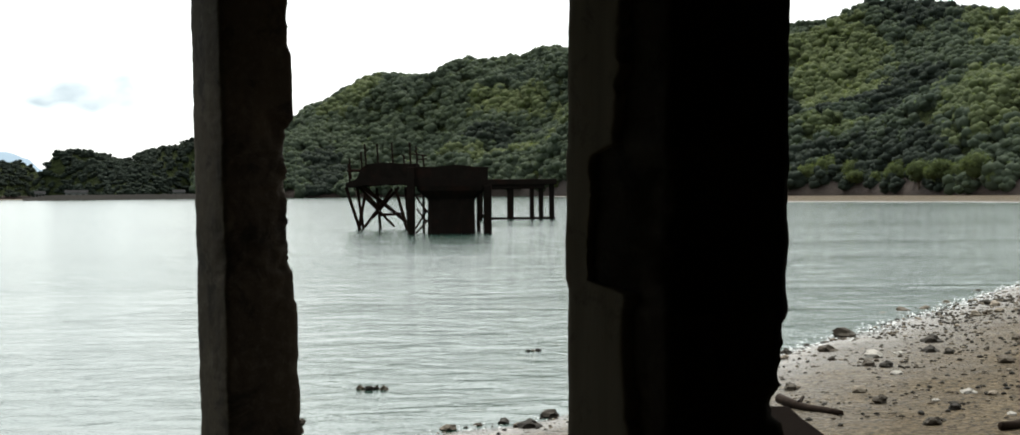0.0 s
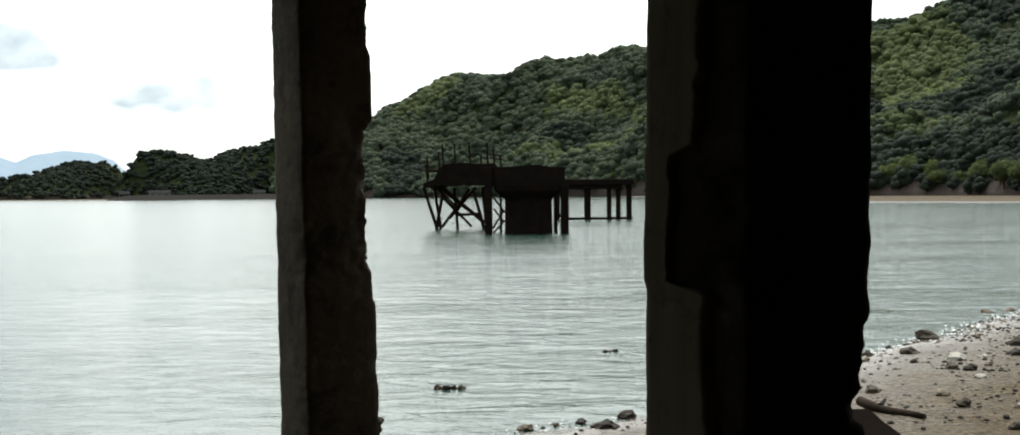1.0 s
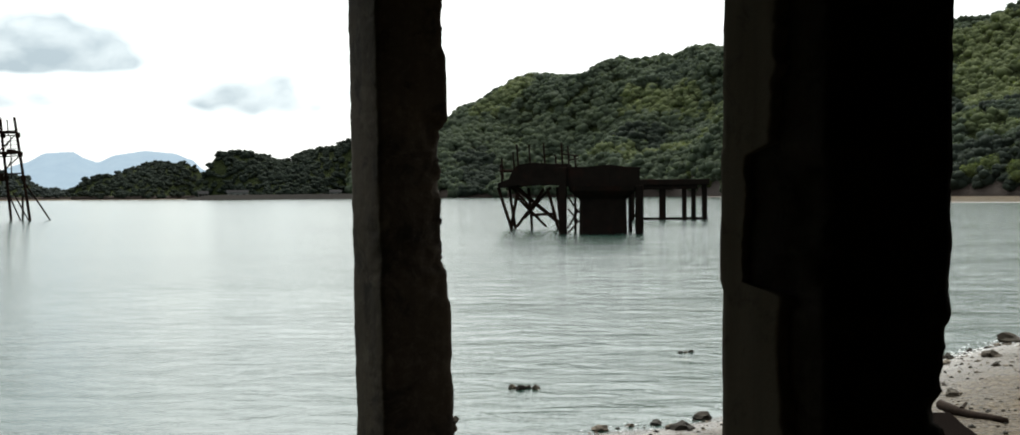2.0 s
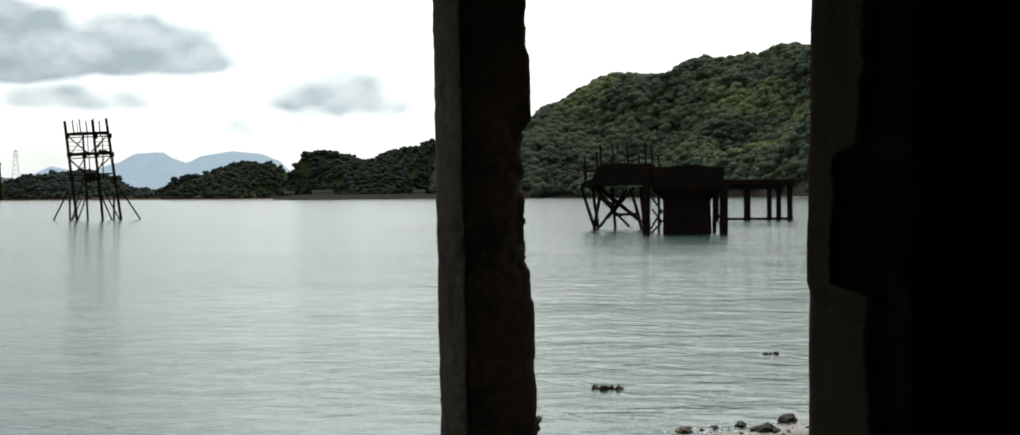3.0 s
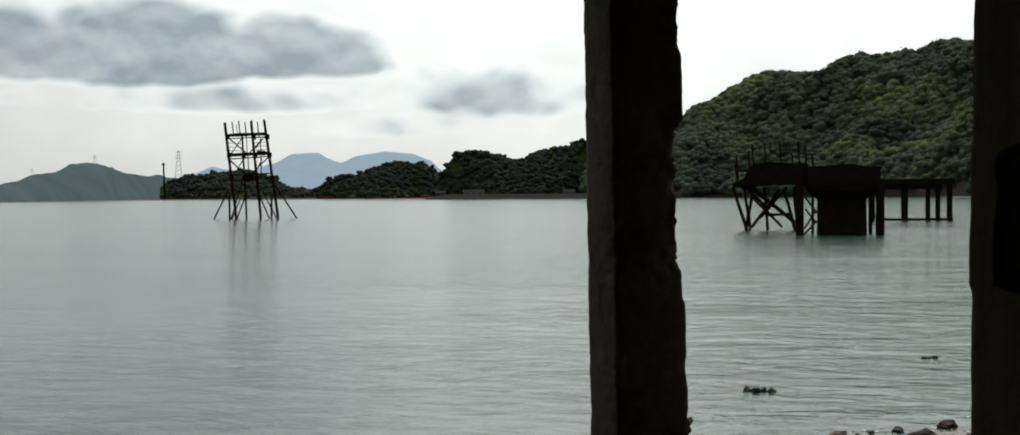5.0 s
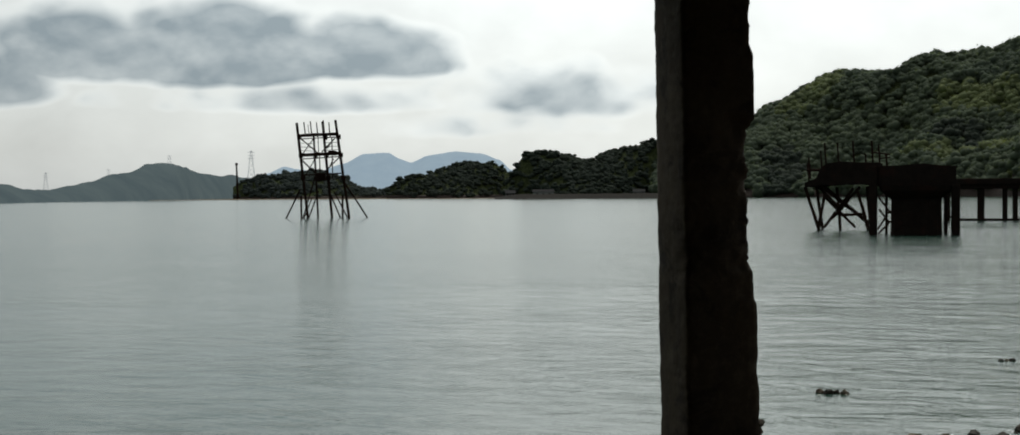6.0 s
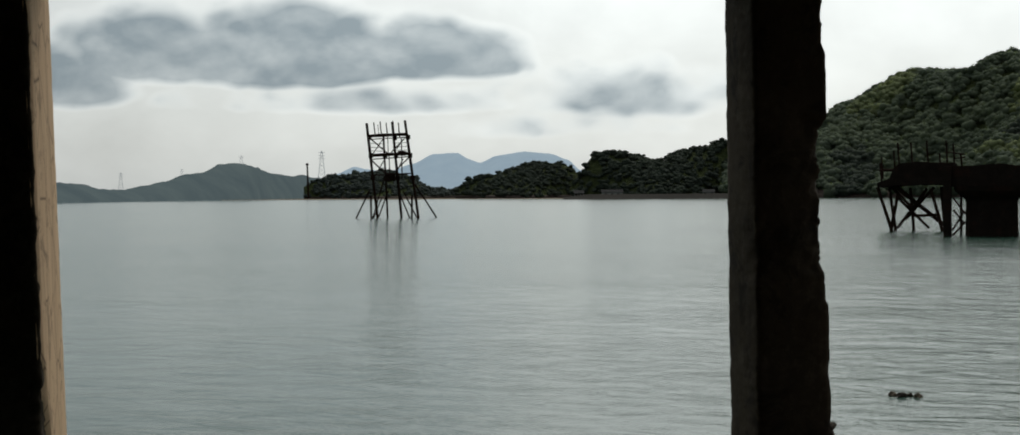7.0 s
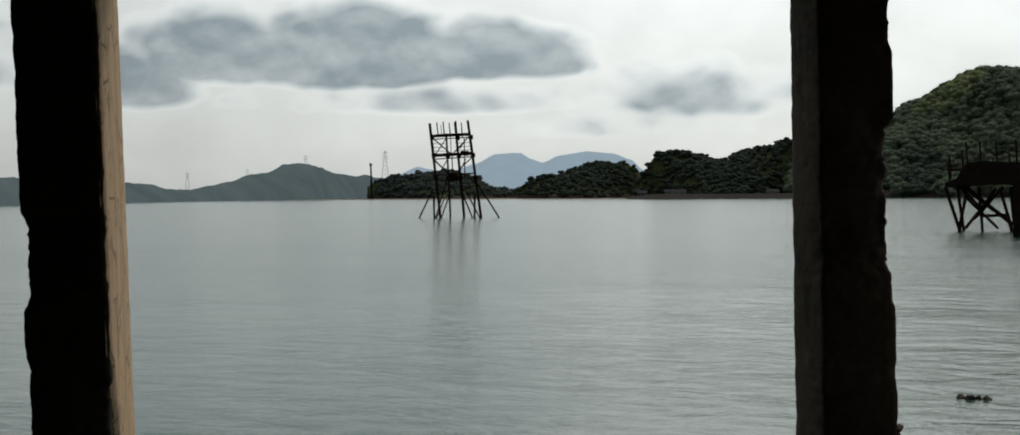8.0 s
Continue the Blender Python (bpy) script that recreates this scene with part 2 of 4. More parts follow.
def soil(n):
    p = place_coord(n)
    t = n.noise(p, 0.5, 7, 0.75)
    c = n.mix(n.ramp(t, ((0.35, 0.0), (0.65, 1.0))), (0.014, 0.021, 0.009), (0.06, 0.075, 0.026))
    return bsdf(n, c, 0.95, bump(n, n.noise(p, 0.35, 7, 0.75), 1.0, 4.0), spec=0.05)


def cliff(n):
    p = place_coord(n)
    c = n.mix(n.noise(p, 0.3, 6, 0.7), (0.010, 0.0075, 0.006), (0.045, 0.027, 0.018))
    return bsdf(n, c, 0.95, bump(n, n.noise(p, 0.9, 5, 0.7), 1.0, 0.6))


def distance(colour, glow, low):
    """Far land, the haze of kilometres of sea air put into its colour and emission."""
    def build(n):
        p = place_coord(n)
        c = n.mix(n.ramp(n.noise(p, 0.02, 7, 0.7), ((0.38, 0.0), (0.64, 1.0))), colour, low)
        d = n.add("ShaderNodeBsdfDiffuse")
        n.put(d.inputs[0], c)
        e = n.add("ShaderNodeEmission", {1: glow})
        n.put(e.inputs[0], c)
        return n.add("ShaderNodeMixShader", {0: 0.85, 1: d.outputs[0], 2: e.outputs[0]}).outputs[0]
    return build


def plain(colour, rough=0.7, spec=0.06):
    def build(n):
        p = place_coord(n)
        c = n.mix(n.ramp(n.noise(p, 2.0, 5, 0.6), ((0.3, 0.0), (0.7, 0.5))), colour, tuple(v * 0.6 for v in colour))
        c = n.mix(n.ramp(n.noise(p, 22.0, 5, 0.7), ((0.45, 0.0), (0.7, 0.4))), c, tuple(v * 0.4 for v in colour))
        return bsdf(n, c, rough, bump(n, n.noise(p, 18.0, 5, 0.7), 0.4, 0.02), spec=spec)
    return build


# near-black concrete holds the columns' shade; the plaster tone holds the lit side
M_CONCRETE = material("weathered_concrete", concrete)
M_LIT_PLASTER = material("lit_plaster", plaster((0.60, 0.42, 0.265), (0.44, 0.30, 0.185), (0.15, 0.10, 0.065)))
M_RENDER = material("grey_render_coat", plaster((0.215, 0.18, 0.122), (0.165, 0.135, 0.09), (0.10, 0.08, 0.055), 0.0))
# very dark, so the added slab and walls bounce little light back
M_SHADE = material("blocker_concrete", plain((0.07, 0.058, 0.045), 0.95))
# near black, the tone of the shadow laid on the beach
M_SHADOW = material("shadow_black", plain((0.010, 0.008, 0.007), 1.0, 0.0))
M_DECK = material("old_deck", old_deck)
M_RUST = material("rusted_steel", rust)
M_TIMBER = material("weathered_timber", timber)
M_WATER = material("sea_water", water_look)
M_SHINGLE = material("wet_shingle", shingle)
M_STONE = material("beach_stone", stone)
# lifted overall, taking the haze over the middle hill into the leaf colour
M_LEAF = material("hill_leaves", leaf((0.070, 0.094, 0.074), (0.130, 0.160, 0.100), 0.5))
M_LEAF_GROVE = material("pale_grove_leaves", leaf((0.11, 0.14, 0.075), (0.205, 0.235, 0.11), 0.5))
M_LEAF_DARK = material("island_leaves", leaf((0.038, 0.051, 0.042), (0.048, 0.062, 0.046), 0.45))
# paler and bluer than the nearer islands: sea haze put into the colour
M_LEAF_HAZED = material("hazed_island_leaves", leaf((0.058, 0.073, 0.070), (0.070, 0.086, 0.078), 0.45))
M_LEAF_SHORE = material("shore_leaves", leaf((0.045, 0.065, 0.036), (0.19, 0.225, 0.085), 0.5))
M_SOIL = material("forest_soil", soil)
M_CLIFF = material("earth_cliff", cliff)
# pale blue tones with emission stand in for haze over the far land
M_FAR_HILL = material("hazed_hill", distance((0.096, 0.130, 0.140), 1.0, (0.124, 0.162, 0.166)))
M_MOUNTAIN = material("hazed_mountain", distance((0.37, 0.485, 0.58), 1.0, (0.40, 0.515, 0.60)))
M_WALL = material("sea_wall", plain((0.10, 0.09, 0.08), 0.95))
M_PALE = material("pale_paint", plain((0.26, 0.26, 0.25)))
M_ROOF = material("roof_tiles", plain((0.035, 0.035, 0.036), 0.9, 0.02))
M_BARK = material("bark", plain((0.09, 0.07, 0.05), 0.9))
M_PALE_STONE = material("pale_stone", plain((0.38, 0.36, 0.32), 0.7))
# haze over the pylons put into a pale glowing colour
M_HAZE_STEEL = material("hazed_steel", distance((0.30, 0.34, 0.36), 1.0, (0.26, 0.30, 0.32)))
# bright white, the colour of glints on the wet edge
M_GLINT_FLECK = material("foam", plain((0.75, 0.77, 0.76), 0.4))


# ---- mesh helpers ----
def mesh_object(name, verts, faces, mat, parent=None, smooth=False):
    me = bpy.data.meshes.new(name)
    me.from_pydata([tuple(v) for v in verts], [], [tuple(f) for f in faces])
    me.materials.append(mat)
    if smooth:
        me.polygons.foreach_set("use_smooth", [True] * len(me.polygons))
    me.update()
    ob = new(name, me)
    ob.parent = parent
    return ob


def part(name, bm, mat, parent=None, label="", smooth=False):
    me = bpy.data.meshes.new(name)
    bmesh.ops.recalc_face_normals(bm, faces=bm.faces)
    bm.to_mesh(me)
    bm.free()
    me.materials.append(mat)
    if smooth:
        me.polygons.foreach_set("use_smooth", [True] * len(me.polygons))
    ob = new(name, me)
    ob.parent = parent
    return tagged(ob, label) if label else ob


def empty(name, place=(0, 0, 0), rz=0.0):
    ob = new(name)
    ob.empty_display_size = 0.3
    ob.matrix_basis = pose(*place, 0, 0, rz)
    return ob


def rod_bm(p, q, r, sides=7, r2=None, wobble=0.0, seed=0):
    """A round bar from p to q, in three lengths so that it can bow a little."""
    rnd = random.Random(seed)
    p, q = Vector(p), Vector(q)
    r2 = r if r2 is None else r2
    way = (q - p).normalized()
    side = way.orthogonal().normalized()
    up = way.cross(side)
    bm = bmesh.new()
    rings = []
    steps = 4
    for i in range(steps + 1):
        t = i / steps
        c = p.lerp(q, t)
        if 0 < i < steps:
            c = c + side * rnd.uniform(-wobble, wobble) + up * rnd.uniform(-wobble, wobble)
        rad = (r + (r2 - r) * t) * (1 + rnd.uniform(-0.08, 0.08))
        rings.append([bm.verts.new(c + (side * math.cos(a) + up * math.sin(a)) * rad) for a in [2 * math.pi * k / sides for k in range(sides)]])
    for a, b in zip(rings, rings[1:]):
        for k in range(sides):
            bm.faces.new((a[k], a[(k + 1) % sides], b[(k + 1) % sides], b[k]))
    bm.faces.new(rings[0])
    bm.faces.new(rings[-1])
    return bm


def box_bm(x0, x1, y0, y1, z0, z1, bevel=0.02, cuts=0, rough=0.0, seed=0):
    bm = bmesh.new()
    bmesh.ops.create_cube(bm, size=1.0)
    for v in bm.verts:
        v.co = Vector((x0 + (v.co.x + 0.5) * (x1 - x0), y0 + (v.co.y + 0.5) * (y1 - y0), z0 + (v.co.z + 0.5) * (z1 - z0)))
    if bevel:
        bmesh.ops.bevel(bm, geom=bm.edges[:], offset=bevel, segments=1, affect="EDGES")
    if cuts:
        bmesh.ops.subdivide_edges(bm, edges=[e for e in bm.edges if e.calc_length() > bevel * 3], cuts=cuts, use_grid_fill=True)
    if rough:
        for v in bm.verts:
            d = noise.noise_vector(v.co * 2.3 + Vector((seed, 0, 0))) + noise.noise_vector(v.co * 7.0 + Vector((0, seed, 0))) * 0.4
            v.co += d * rough
    return bm


# ---- the shore ----
SHORE = np.array([(-400, -260), (-60, -34), (-14, -3.5), (-5.5, 4.2), (-2.3, 8.5), (-0.85, 11.0), (0.46, 11.9), (3.04, 16.2), (6.83, 22.2), (9.87, 27.2),
                  (22, 48), (48, 96), (66, 140), (66, 166), (58, 186), (40, 212), (30, 330), (22, 480), (4, 640), (-90, 720), (-215, 760)], float)


def shore_distance(x, y):
    """Metres inland from the waterline; negative over the sea."""
    p = np.stack([x, y], -1)
    best = np.full(x.shape, 1e9)
    sign = np.ones(x.shape)
    for a, b in zip(SHORE, SHORE[1:]):
        d = b - a
        t = np.clip(((p - a) @ d) / (d @ d), 0, 1)
        off = p - (a + t[..., None] * d)
        dist = np.hypot(off[..., 0], off[..., 1])
        s = np.where(d[0] * off[..., 1] - d[1] * off[..., 0] > 0, -1.0, 1.0)
        take = dist < best
        best, sign = np.where(take, dist, best), np.where(take, s, sign)
    return best * sign


def ground_height(x, y):
    d = shore_distance(x, y)
    near = np.clip(d, 0, 60)
    land = 0.075 * near / (1 + near / 14.0) * np.where(np.hypot(x, y) > 110, 0.45, 1.0)
    sea = np.maximum(0.10 * d, -5.0)
    return np.where(d > 0, land, sea)


def bumpy(x, y, amp):
    return amp * (np.sin(x * 1.7 + 1.3 * np.sin(y * 0.9)) * np.sin(y * 1.3 + 0.8 * np.sin(x * 1.1)) + 0.5 * np.sin(x * 4.1 + y * 2.3) * np.sin(y * 3.7 - x * 1.9))


def make_ground():
    rad = np.concatenate([[0.0], np.geomspace(0.6, 40, 130), np.geomspace(42, 4700, 70)])
    az = np.radians(np.concatenate([np.linspace(-24, 48, 190), np.linspace(50, 334, 110)]))
    r, a = np.meshgrid(rad, az, indexing="ij")
    x, y = -np.sin(a) * r, np.cos(a) * r
    z = ground_height(x, y) + np.where(r < 60, bumpy(x, y, 0.012), 0)
    nr, na = r.shape
    verts = np.stack([x, y, z], -1).reshape(-1, 3)
    faces = [(i * na + j, i * na + (j + 1) % na, (i + 1) * na + (j + 1) % na, (i + 1) * na + j) for i in range(nr - 1) for j in range(na)]
    ob = mesh_object("ground", verts.tolist(), faces, M_SHINGLE, smooth=True)
    tagged(ob, "grey-brown wet shingle beach sloping into the sea", "beach", kind="structure")


make_ground()
water = mesh_object("water", [(-4800, -4800, 0), (4800, -4800, 0), (4800, 4800, 0), (-4800, 4800, 0)], [(0, 1, 2, 3)], M_WATER)
tagged(water, "pale grey-green rippled sea in a calm bay", "water", kind="structure")


# ---- wooded hills and islands ----
def lump_template(seed):
    bm = bmesh.new()
    bmesh.ops.create_icosphere(bm, subdivisions=1, radius=1.0)
    for v in bm.verts:
        v.co *= 1 + 0.32 * noise.noise(v.co * 1.9 + Vector((seed * 5.3, 0, 0)))
    bm.verts.index_update()
    out = np.array([tuple(v.co) for v in bm.verts]), np.array([[v.index for v in f.verts] for f in bm.faces])
    bm.free()
    return out


LUMPS = [lump_template(i) for i in (0, 1, 2)]


def crown_template(seed, clumps, leaves, lumps, flat=0.85, leaf_size=0.10):
    """A crown of unit size: uneven clumps of foliage round a middle, with loose leaf sprays standing off them."""
    rnd = random.Random(seed)
    verts, faces, base = [], [], 0
    for c in range(clumps):
        th, ph = 2.4 * c + rnd.uniform(-0.5, 0.5), rnd.uniform(-0.2, 1.4)
        rr = rnd.uniform(0.3, 0.66) if c else 0.0
        mid = np.array((math.cos(th) * math.cos(ph) * rr, math.sin(th) * math.cos(ph) * rr, math.sin(ph) * rr * flat))
        size = rnd.uniform(0.32, 0.5) if c else 0.62
        v, f = lumps[rnd.randrange(len(lumps))]
        a = rnd.uniform(0, 6.28)
        turn = np.array(((math.cos(a), -math.sin(a), 0), (math.sin(a), math.cos(a), 0), (0, 0, 1)))
        verts.append(v @ turn.T * size * (0.9, 0.9, 0.76) + mid)
        faces.append(f + base)
        base += len(v)
        for k in range(leaves):
            d = Vector((rnd.gauss(0, 1), rnd.gauss(0, 1), rnd.gauss(0.35, 0.9))).normalized()
            at = Vector(mid) + Vector((d.x, d.y, d.z * 0.85)) * size * rnd.uniform(0.82, 1.2)
            nrm = (d + Vector((rnd.gauss(0, 0.4), rnd.gauss(0, 0.4), rnd.gauss(0.2, 0.4)))).normalized()
            u = Matrix.Rotation(rnd.uniform(0, 6.28), 3, nrm) @ nrm.orthogonal().normalized()
            w = nrm.cross(u)
            s = rnd.uniform(0.6, 1.3) * leaf_size
            verts.append(np.array([tuple(at + u * s), tuple(at + w * s * 0.7), tuple(at - u * s), tuple(at - w * s * 0.7)]))
            faces.append(np.array([(0, 1, 2), (0, 2, 3)]) + base)
            base += 4
    return np.concatenate(verts), np.concatenate(faces)


CROWNS = [crown_template(i, 5, 8, LUMPS, 0.9, 0.085) for i in range(12)]


def foliage_mesh(name, v, f, mat):
    me = bpy.data.meshes.new(name)
    me.vertices.add(len(v))
    me.vertices.foreach_set("co", v.ravel())
    me.loops.add(f.size)
    me.loops.foreach_set("vertex_index", f.ravel())
    me.polygons.add(len(f))
    me.polygons.foreach_set("loop_start", np.arange(len(f)) * 3)
    me.polygons.foreach_set("use_smooth", [True] * len(f))
    me.update(calc_edges=True)
    me.materials.append(mat)
    return me


def forest(name, spots, mat, label, seed):
    """Many crowns joined into one wood. spots: x, y, z, radius, height factor."""
    rnd = random.Random(seed)
    vs, fs, base = [], [], 0
    for x, y, z, r, hf in spots:
        v, f = CROWNS[rnd.randrange(len(CROWNS))]
        a = rnd.uniform(0, 6.28)
        c, s = math.cos(a), math.sin(a)
        vs.append(np.stack([(v[:, 0] * c - v[:, 1] * s) * r + x, (v[:, 0] * s + v[:, 1] * c) * r + y, v[:, 2] * r * hf + z], -1))
        fs.append(f + base)
        base += len(v)
    me = foliage_mesh(name, np.concatenate(vs), np.concatenate(fs), mat)
    return tagged(new(name, me), label, "woods", kind="stuff")


def smooth_line(points):
    """A gentle curve through a few (place, value) pairs."""
    px, py = np.array([p[0] for p in points], float), np.array([p[1] for p in points], float)

    def at(x):
        x = np.asarray(x, float)
        i = np.clip(np.searchsorted(px, x) - 1, 0, len(px) - 2)
        t = np.clip((x - px[i]) / (px[i + 1] - px[i]), 0, 1)
        return py[i] + (py[i + 1] - py[i]) * t * t * (3 - 2 * t) * 0.5 + (py[i + 1] - py[i]) * t * 0.5
    return at


def field_noise(x, y, scale, seed=0.0):
    flat = np.array([noise.noise(Vector((float(a) / scale + seed, float(b) / scale, seed))) for a, b in zip(np.ravel(x), np.ravel(y))])
    return flat.reshape(np.shape(x))


TOP = 0.8


def make_hill(name, label, near, ridge, crest, step, mat, wood_label, wood, folds=0.12, tree=(4.0, 6.0), spacing=5.0, cliff_h=5.0, seed=1, back=1.25, groves=(), shaded_stands=(), relief=1.0):
    """A wooded hill. near, ridge: distance of shore and ridge by azimuth; crest: elevation of the ridge by azimuth."""
    az = np.arange(step[0], step[1] + 1e-6, step[2])
    t = np.concatenate([[0.0, 0.004, 0.02, 0.05], np.linspace(0.09, 1.0, 26), np.linspace(1.08, back + 0.4, 6)])
    A, TT = np.meshgrid(az, t, indexing="ij")
    top_trees = tree[1] * TOP * relief

    def height(a, tt):
        r0, r1 = near(a), ridge(a)
        r = r0 + (r1 - r0) * tt
        x, y = -np.sin(np.radians(a)) * r, np.cos(np.radians(a)) * r
        top = np.maximum(np.tan(np.radians(crest(a))) * r1 + EYE_Z - top_trees, 1.0)
        rise = np.clip(tt, 0, 1)
        form = 0.62 * rise ** 0.9 + 0.38 * np.sin(np.clip(rise, 0, 1) * math.pi / 2)
        z = top * form
        n1 = field_noise(x, y, 95.0, seed * 3.1)
        n2 = field_noise(x, y, 38.0, seed * 7.7)
        amp = folds * top * np.sin(np.clip(rise, 0, 1) * math.pi) ** 0.7
        z = z + amp * (n1 * 1.1 + n2 * 0.5)
        z = np.where(tt > 1, top * (1 - 0.5 * (tt - 1) ** 1.0 * 2), z)
        foot = np.clip((tt - 0.004) / 0.02, 0, 1) * np.minimum(cliff_h, top * 0.4)
        return x, y, np.maximum(z, foot) + 0.6

    x, y, z = height(A, TT)
    na, nt = A.shape
    verts = np.stack([x, y, z], -1)
    verts[:, 0, 2] = -0.5
    faces = [(i * nt + j, (i + 1) * nt + j, (i + 1) * nt + j + 1, i * nt + j + 1) for i in range(na - 1) for j in range(nt - 1)]
    ob = mesh_object(name, verts.reshape(-1, 3).tolist(), faces, mat, smooth=True)
    ob.data.materials.append(M_CLIFF)
    idx = [1 if (k % (nt - 1)) < 3 else 0 for k in range(len(faces))]
    ob.data.polygons.foreach_set("material_index", idx)
    tagged(ob, label, "hill", kind="structure")
    # trees
    rnd = np.random.RandomState(seed)
    r0m, r1m = near(az).min(), ridge(az).max() * 1.05
    area = radians(step[1] - step[0]) * (r1m ** 2 - r0m ** 2) / 2
    count = int(area / spacing ** 2)
    a = rnd.uniform(step[0], step[1], count)
    r = np.sqrt(rnd.uniform(r0m ** 2, r1m ** 2, count))
    tt = (r - near(a)) / (ridge(a) - near(a))
    keep = (tt > 0.006) & (tt < 1.04)
    a, tt = a[keep], tt[keep]
    nearer = rnd.rand(len(a)) < 1.0 if spacing > 6 else rnd.rand(len(a)) < np.clip(1.15 - near(a) / 1400.0, 0.4, 1.0)
    # thinner stands beyond the spur and round the back
    nearer &= (rnd.rand(len(a)) < 0.4) | (a > -2.8) | ((a > -21.5) & (a < -10.4))
    a, tt = a[nearer], tt[nearer]
    x, y, z = height(a, tt)
    size = rnd.uniform(tree[0], tree[1], len(a)) * (np.clip(near(a) / 430.0, 0.9, 1.4) if spacing < 6 else 1.0) * (0.8 + 0.4 * rnd.rand(len(a)) ** 2)
    spots = [(x[i], y[i], z[i] + size[i] * 0.12, size[i], rnd.uniform(0.8, 1.2) * relief) for i in range(len(a))]
    # stands of paler trees, and of darker ones that paint in shade: bearing, part of the slope, half width, half height
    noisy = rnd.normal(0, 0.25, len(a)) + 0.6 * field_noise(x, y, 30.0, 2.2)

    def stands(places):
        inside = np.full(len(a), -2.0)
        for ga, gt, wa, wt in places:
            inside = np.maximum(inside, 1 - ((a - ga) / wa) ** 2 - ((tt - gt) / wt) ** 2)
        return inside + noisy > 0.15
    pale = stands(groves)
    deep = stands(shaded_stands) & ~pale
    for name, pick, mat, text in (("bamboo_grove", pale, M_LEAF_GROVE, "pale yellow-green groves among the darker woods"), ("evergreen_stand", deep, M_LEAF_DARK, "trees coloured darker for the shade in the hollows and at the foot of the hillside"),
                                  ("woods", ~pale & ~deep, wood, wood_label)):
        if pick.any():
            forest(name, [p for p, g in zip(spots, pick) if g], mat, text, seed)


hill_near = smooth_line([(-48, 210), (-30, 246), (-20, 289), (-11, 361), (-5, 480), (0, 620), (6, 700), (12, 740), (20, 760)])
hill_ridge = smooth_line([(-48, 420), (-30, 450), (-20, 490), (-11, 580), (-5, 720), (0, 840), (6, 900), (12, 880), (20, 840)])
hill_crest = smooth_line([(-48, 5.0), (-35, 6.2), (-26, 6.8), (-20, 6.85), (-17.2, 7.1), (-14.3, 7.05), (-12.0, 6.7), (-9.0, 6.45), (-5.5, 6.0), (-2.3, 5.6), (-1.7, 5.58), (-0.2, 5.28), (1.1, 5.08),
                          (2.2, 4.85), (3.2, 4.55), (4.2, 4.75), (5.1, 4.8), (5.8, 4.6), (6.4, 4.3), (7.7, 3.68), (8.8, 3.0), (10.5, 2.35), (12.6, 1.85), (14.2, 1.4), (16.0, 0.3)])
make_hill("hillside", "steep hill covered in dense green woodland above the bay", hill_near, hill_ridge, hill_crest, (-40, 12.6, 0.45), M_SOIL,
          "dense mixed green woodland on the hillside", M_LEAF, folds=0.30, tree=(2.9, 4.8), spacing=2.7, cliff_h=3.0, seed=1,
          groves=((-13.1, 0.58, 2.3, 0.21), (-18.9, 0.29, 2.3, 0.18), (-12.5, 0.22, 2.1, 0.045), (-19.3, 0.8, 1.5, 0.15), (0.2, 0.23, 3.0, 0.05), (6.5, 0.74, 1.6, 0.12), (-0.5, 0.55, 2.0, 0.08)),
          # darker leaf colour for the shade in the valley and along the foot
          shaded_stands=((-15.3, 0.40, 2.6, 0.14), (-12.0, 0.34, 1.6, 0.09), (-14.0, 0.05, 4.0, 0.10), (-16.5, 0.9, 3.0, 0.15), (0.5, 0.36, 2.5, 0.05), (7.6, 0.2, 1.0, 0.2)))


def island(name, label, a0, a1, dist, depth, crest_points, mat_wood, seed, tree=(4.5, 7.0), spacing=6.5):
    near = smooth_line([(a0, dist + depth * 0.45), ((a0 + a1) / 2, dist), (a1, dist + depth * 0.45)])
    ridge = smooth_line([(a0, dist + depth * 0.55), ((a0 + a1) / 2, dist + depth * 0.6), (a1, dist + depth * 0.55)])
    return make_hill(name, label, near, ridge, smooth_line(crest_points), (a0, a1, (a1 - a0) / 40), M_SOIL, "dark green trees covering a low island", mat_wood,
                     folds=0.06, tree=tree, spacing=spacing, cliff_h=2.0, seed=seed, back=1.3, relief=0.8)


island("headland", "low headland under dark evergreen trees", 11.6, 18.75, 760, 120,
       [(11.6, 2.5), (12.6, 2.3), (13.1, 2.2), (13.5, 2.0), (14.3, 1.85), (15.2, 1.46), (15.7, 1.44), (16.2, 1.7), (17.0, 1.85), (17.5, 1.86), (18.0, 1.7), (18.25, 1.4), (18.42, 0.9), (18.75, 0.5)], M_LEAF_DARK, 11, (1.9, 3.0), 2.3)
island("wooded_island", "low rounded island under dark evergreen trees", 18.2, 23.6, 950, 120,
       [(18.2, 0.4), (18.5, 0.8), (18.75, 1.2), (19.4, 1.42), (20.3, 1.4), (21.1, 1.22), (22.2, 0.92), (23.1, 0.78), (23.4, 0.5), (23.6, 0.3)], M_LEAF_DARK, 12, (1.9, 3.0), 2.3)
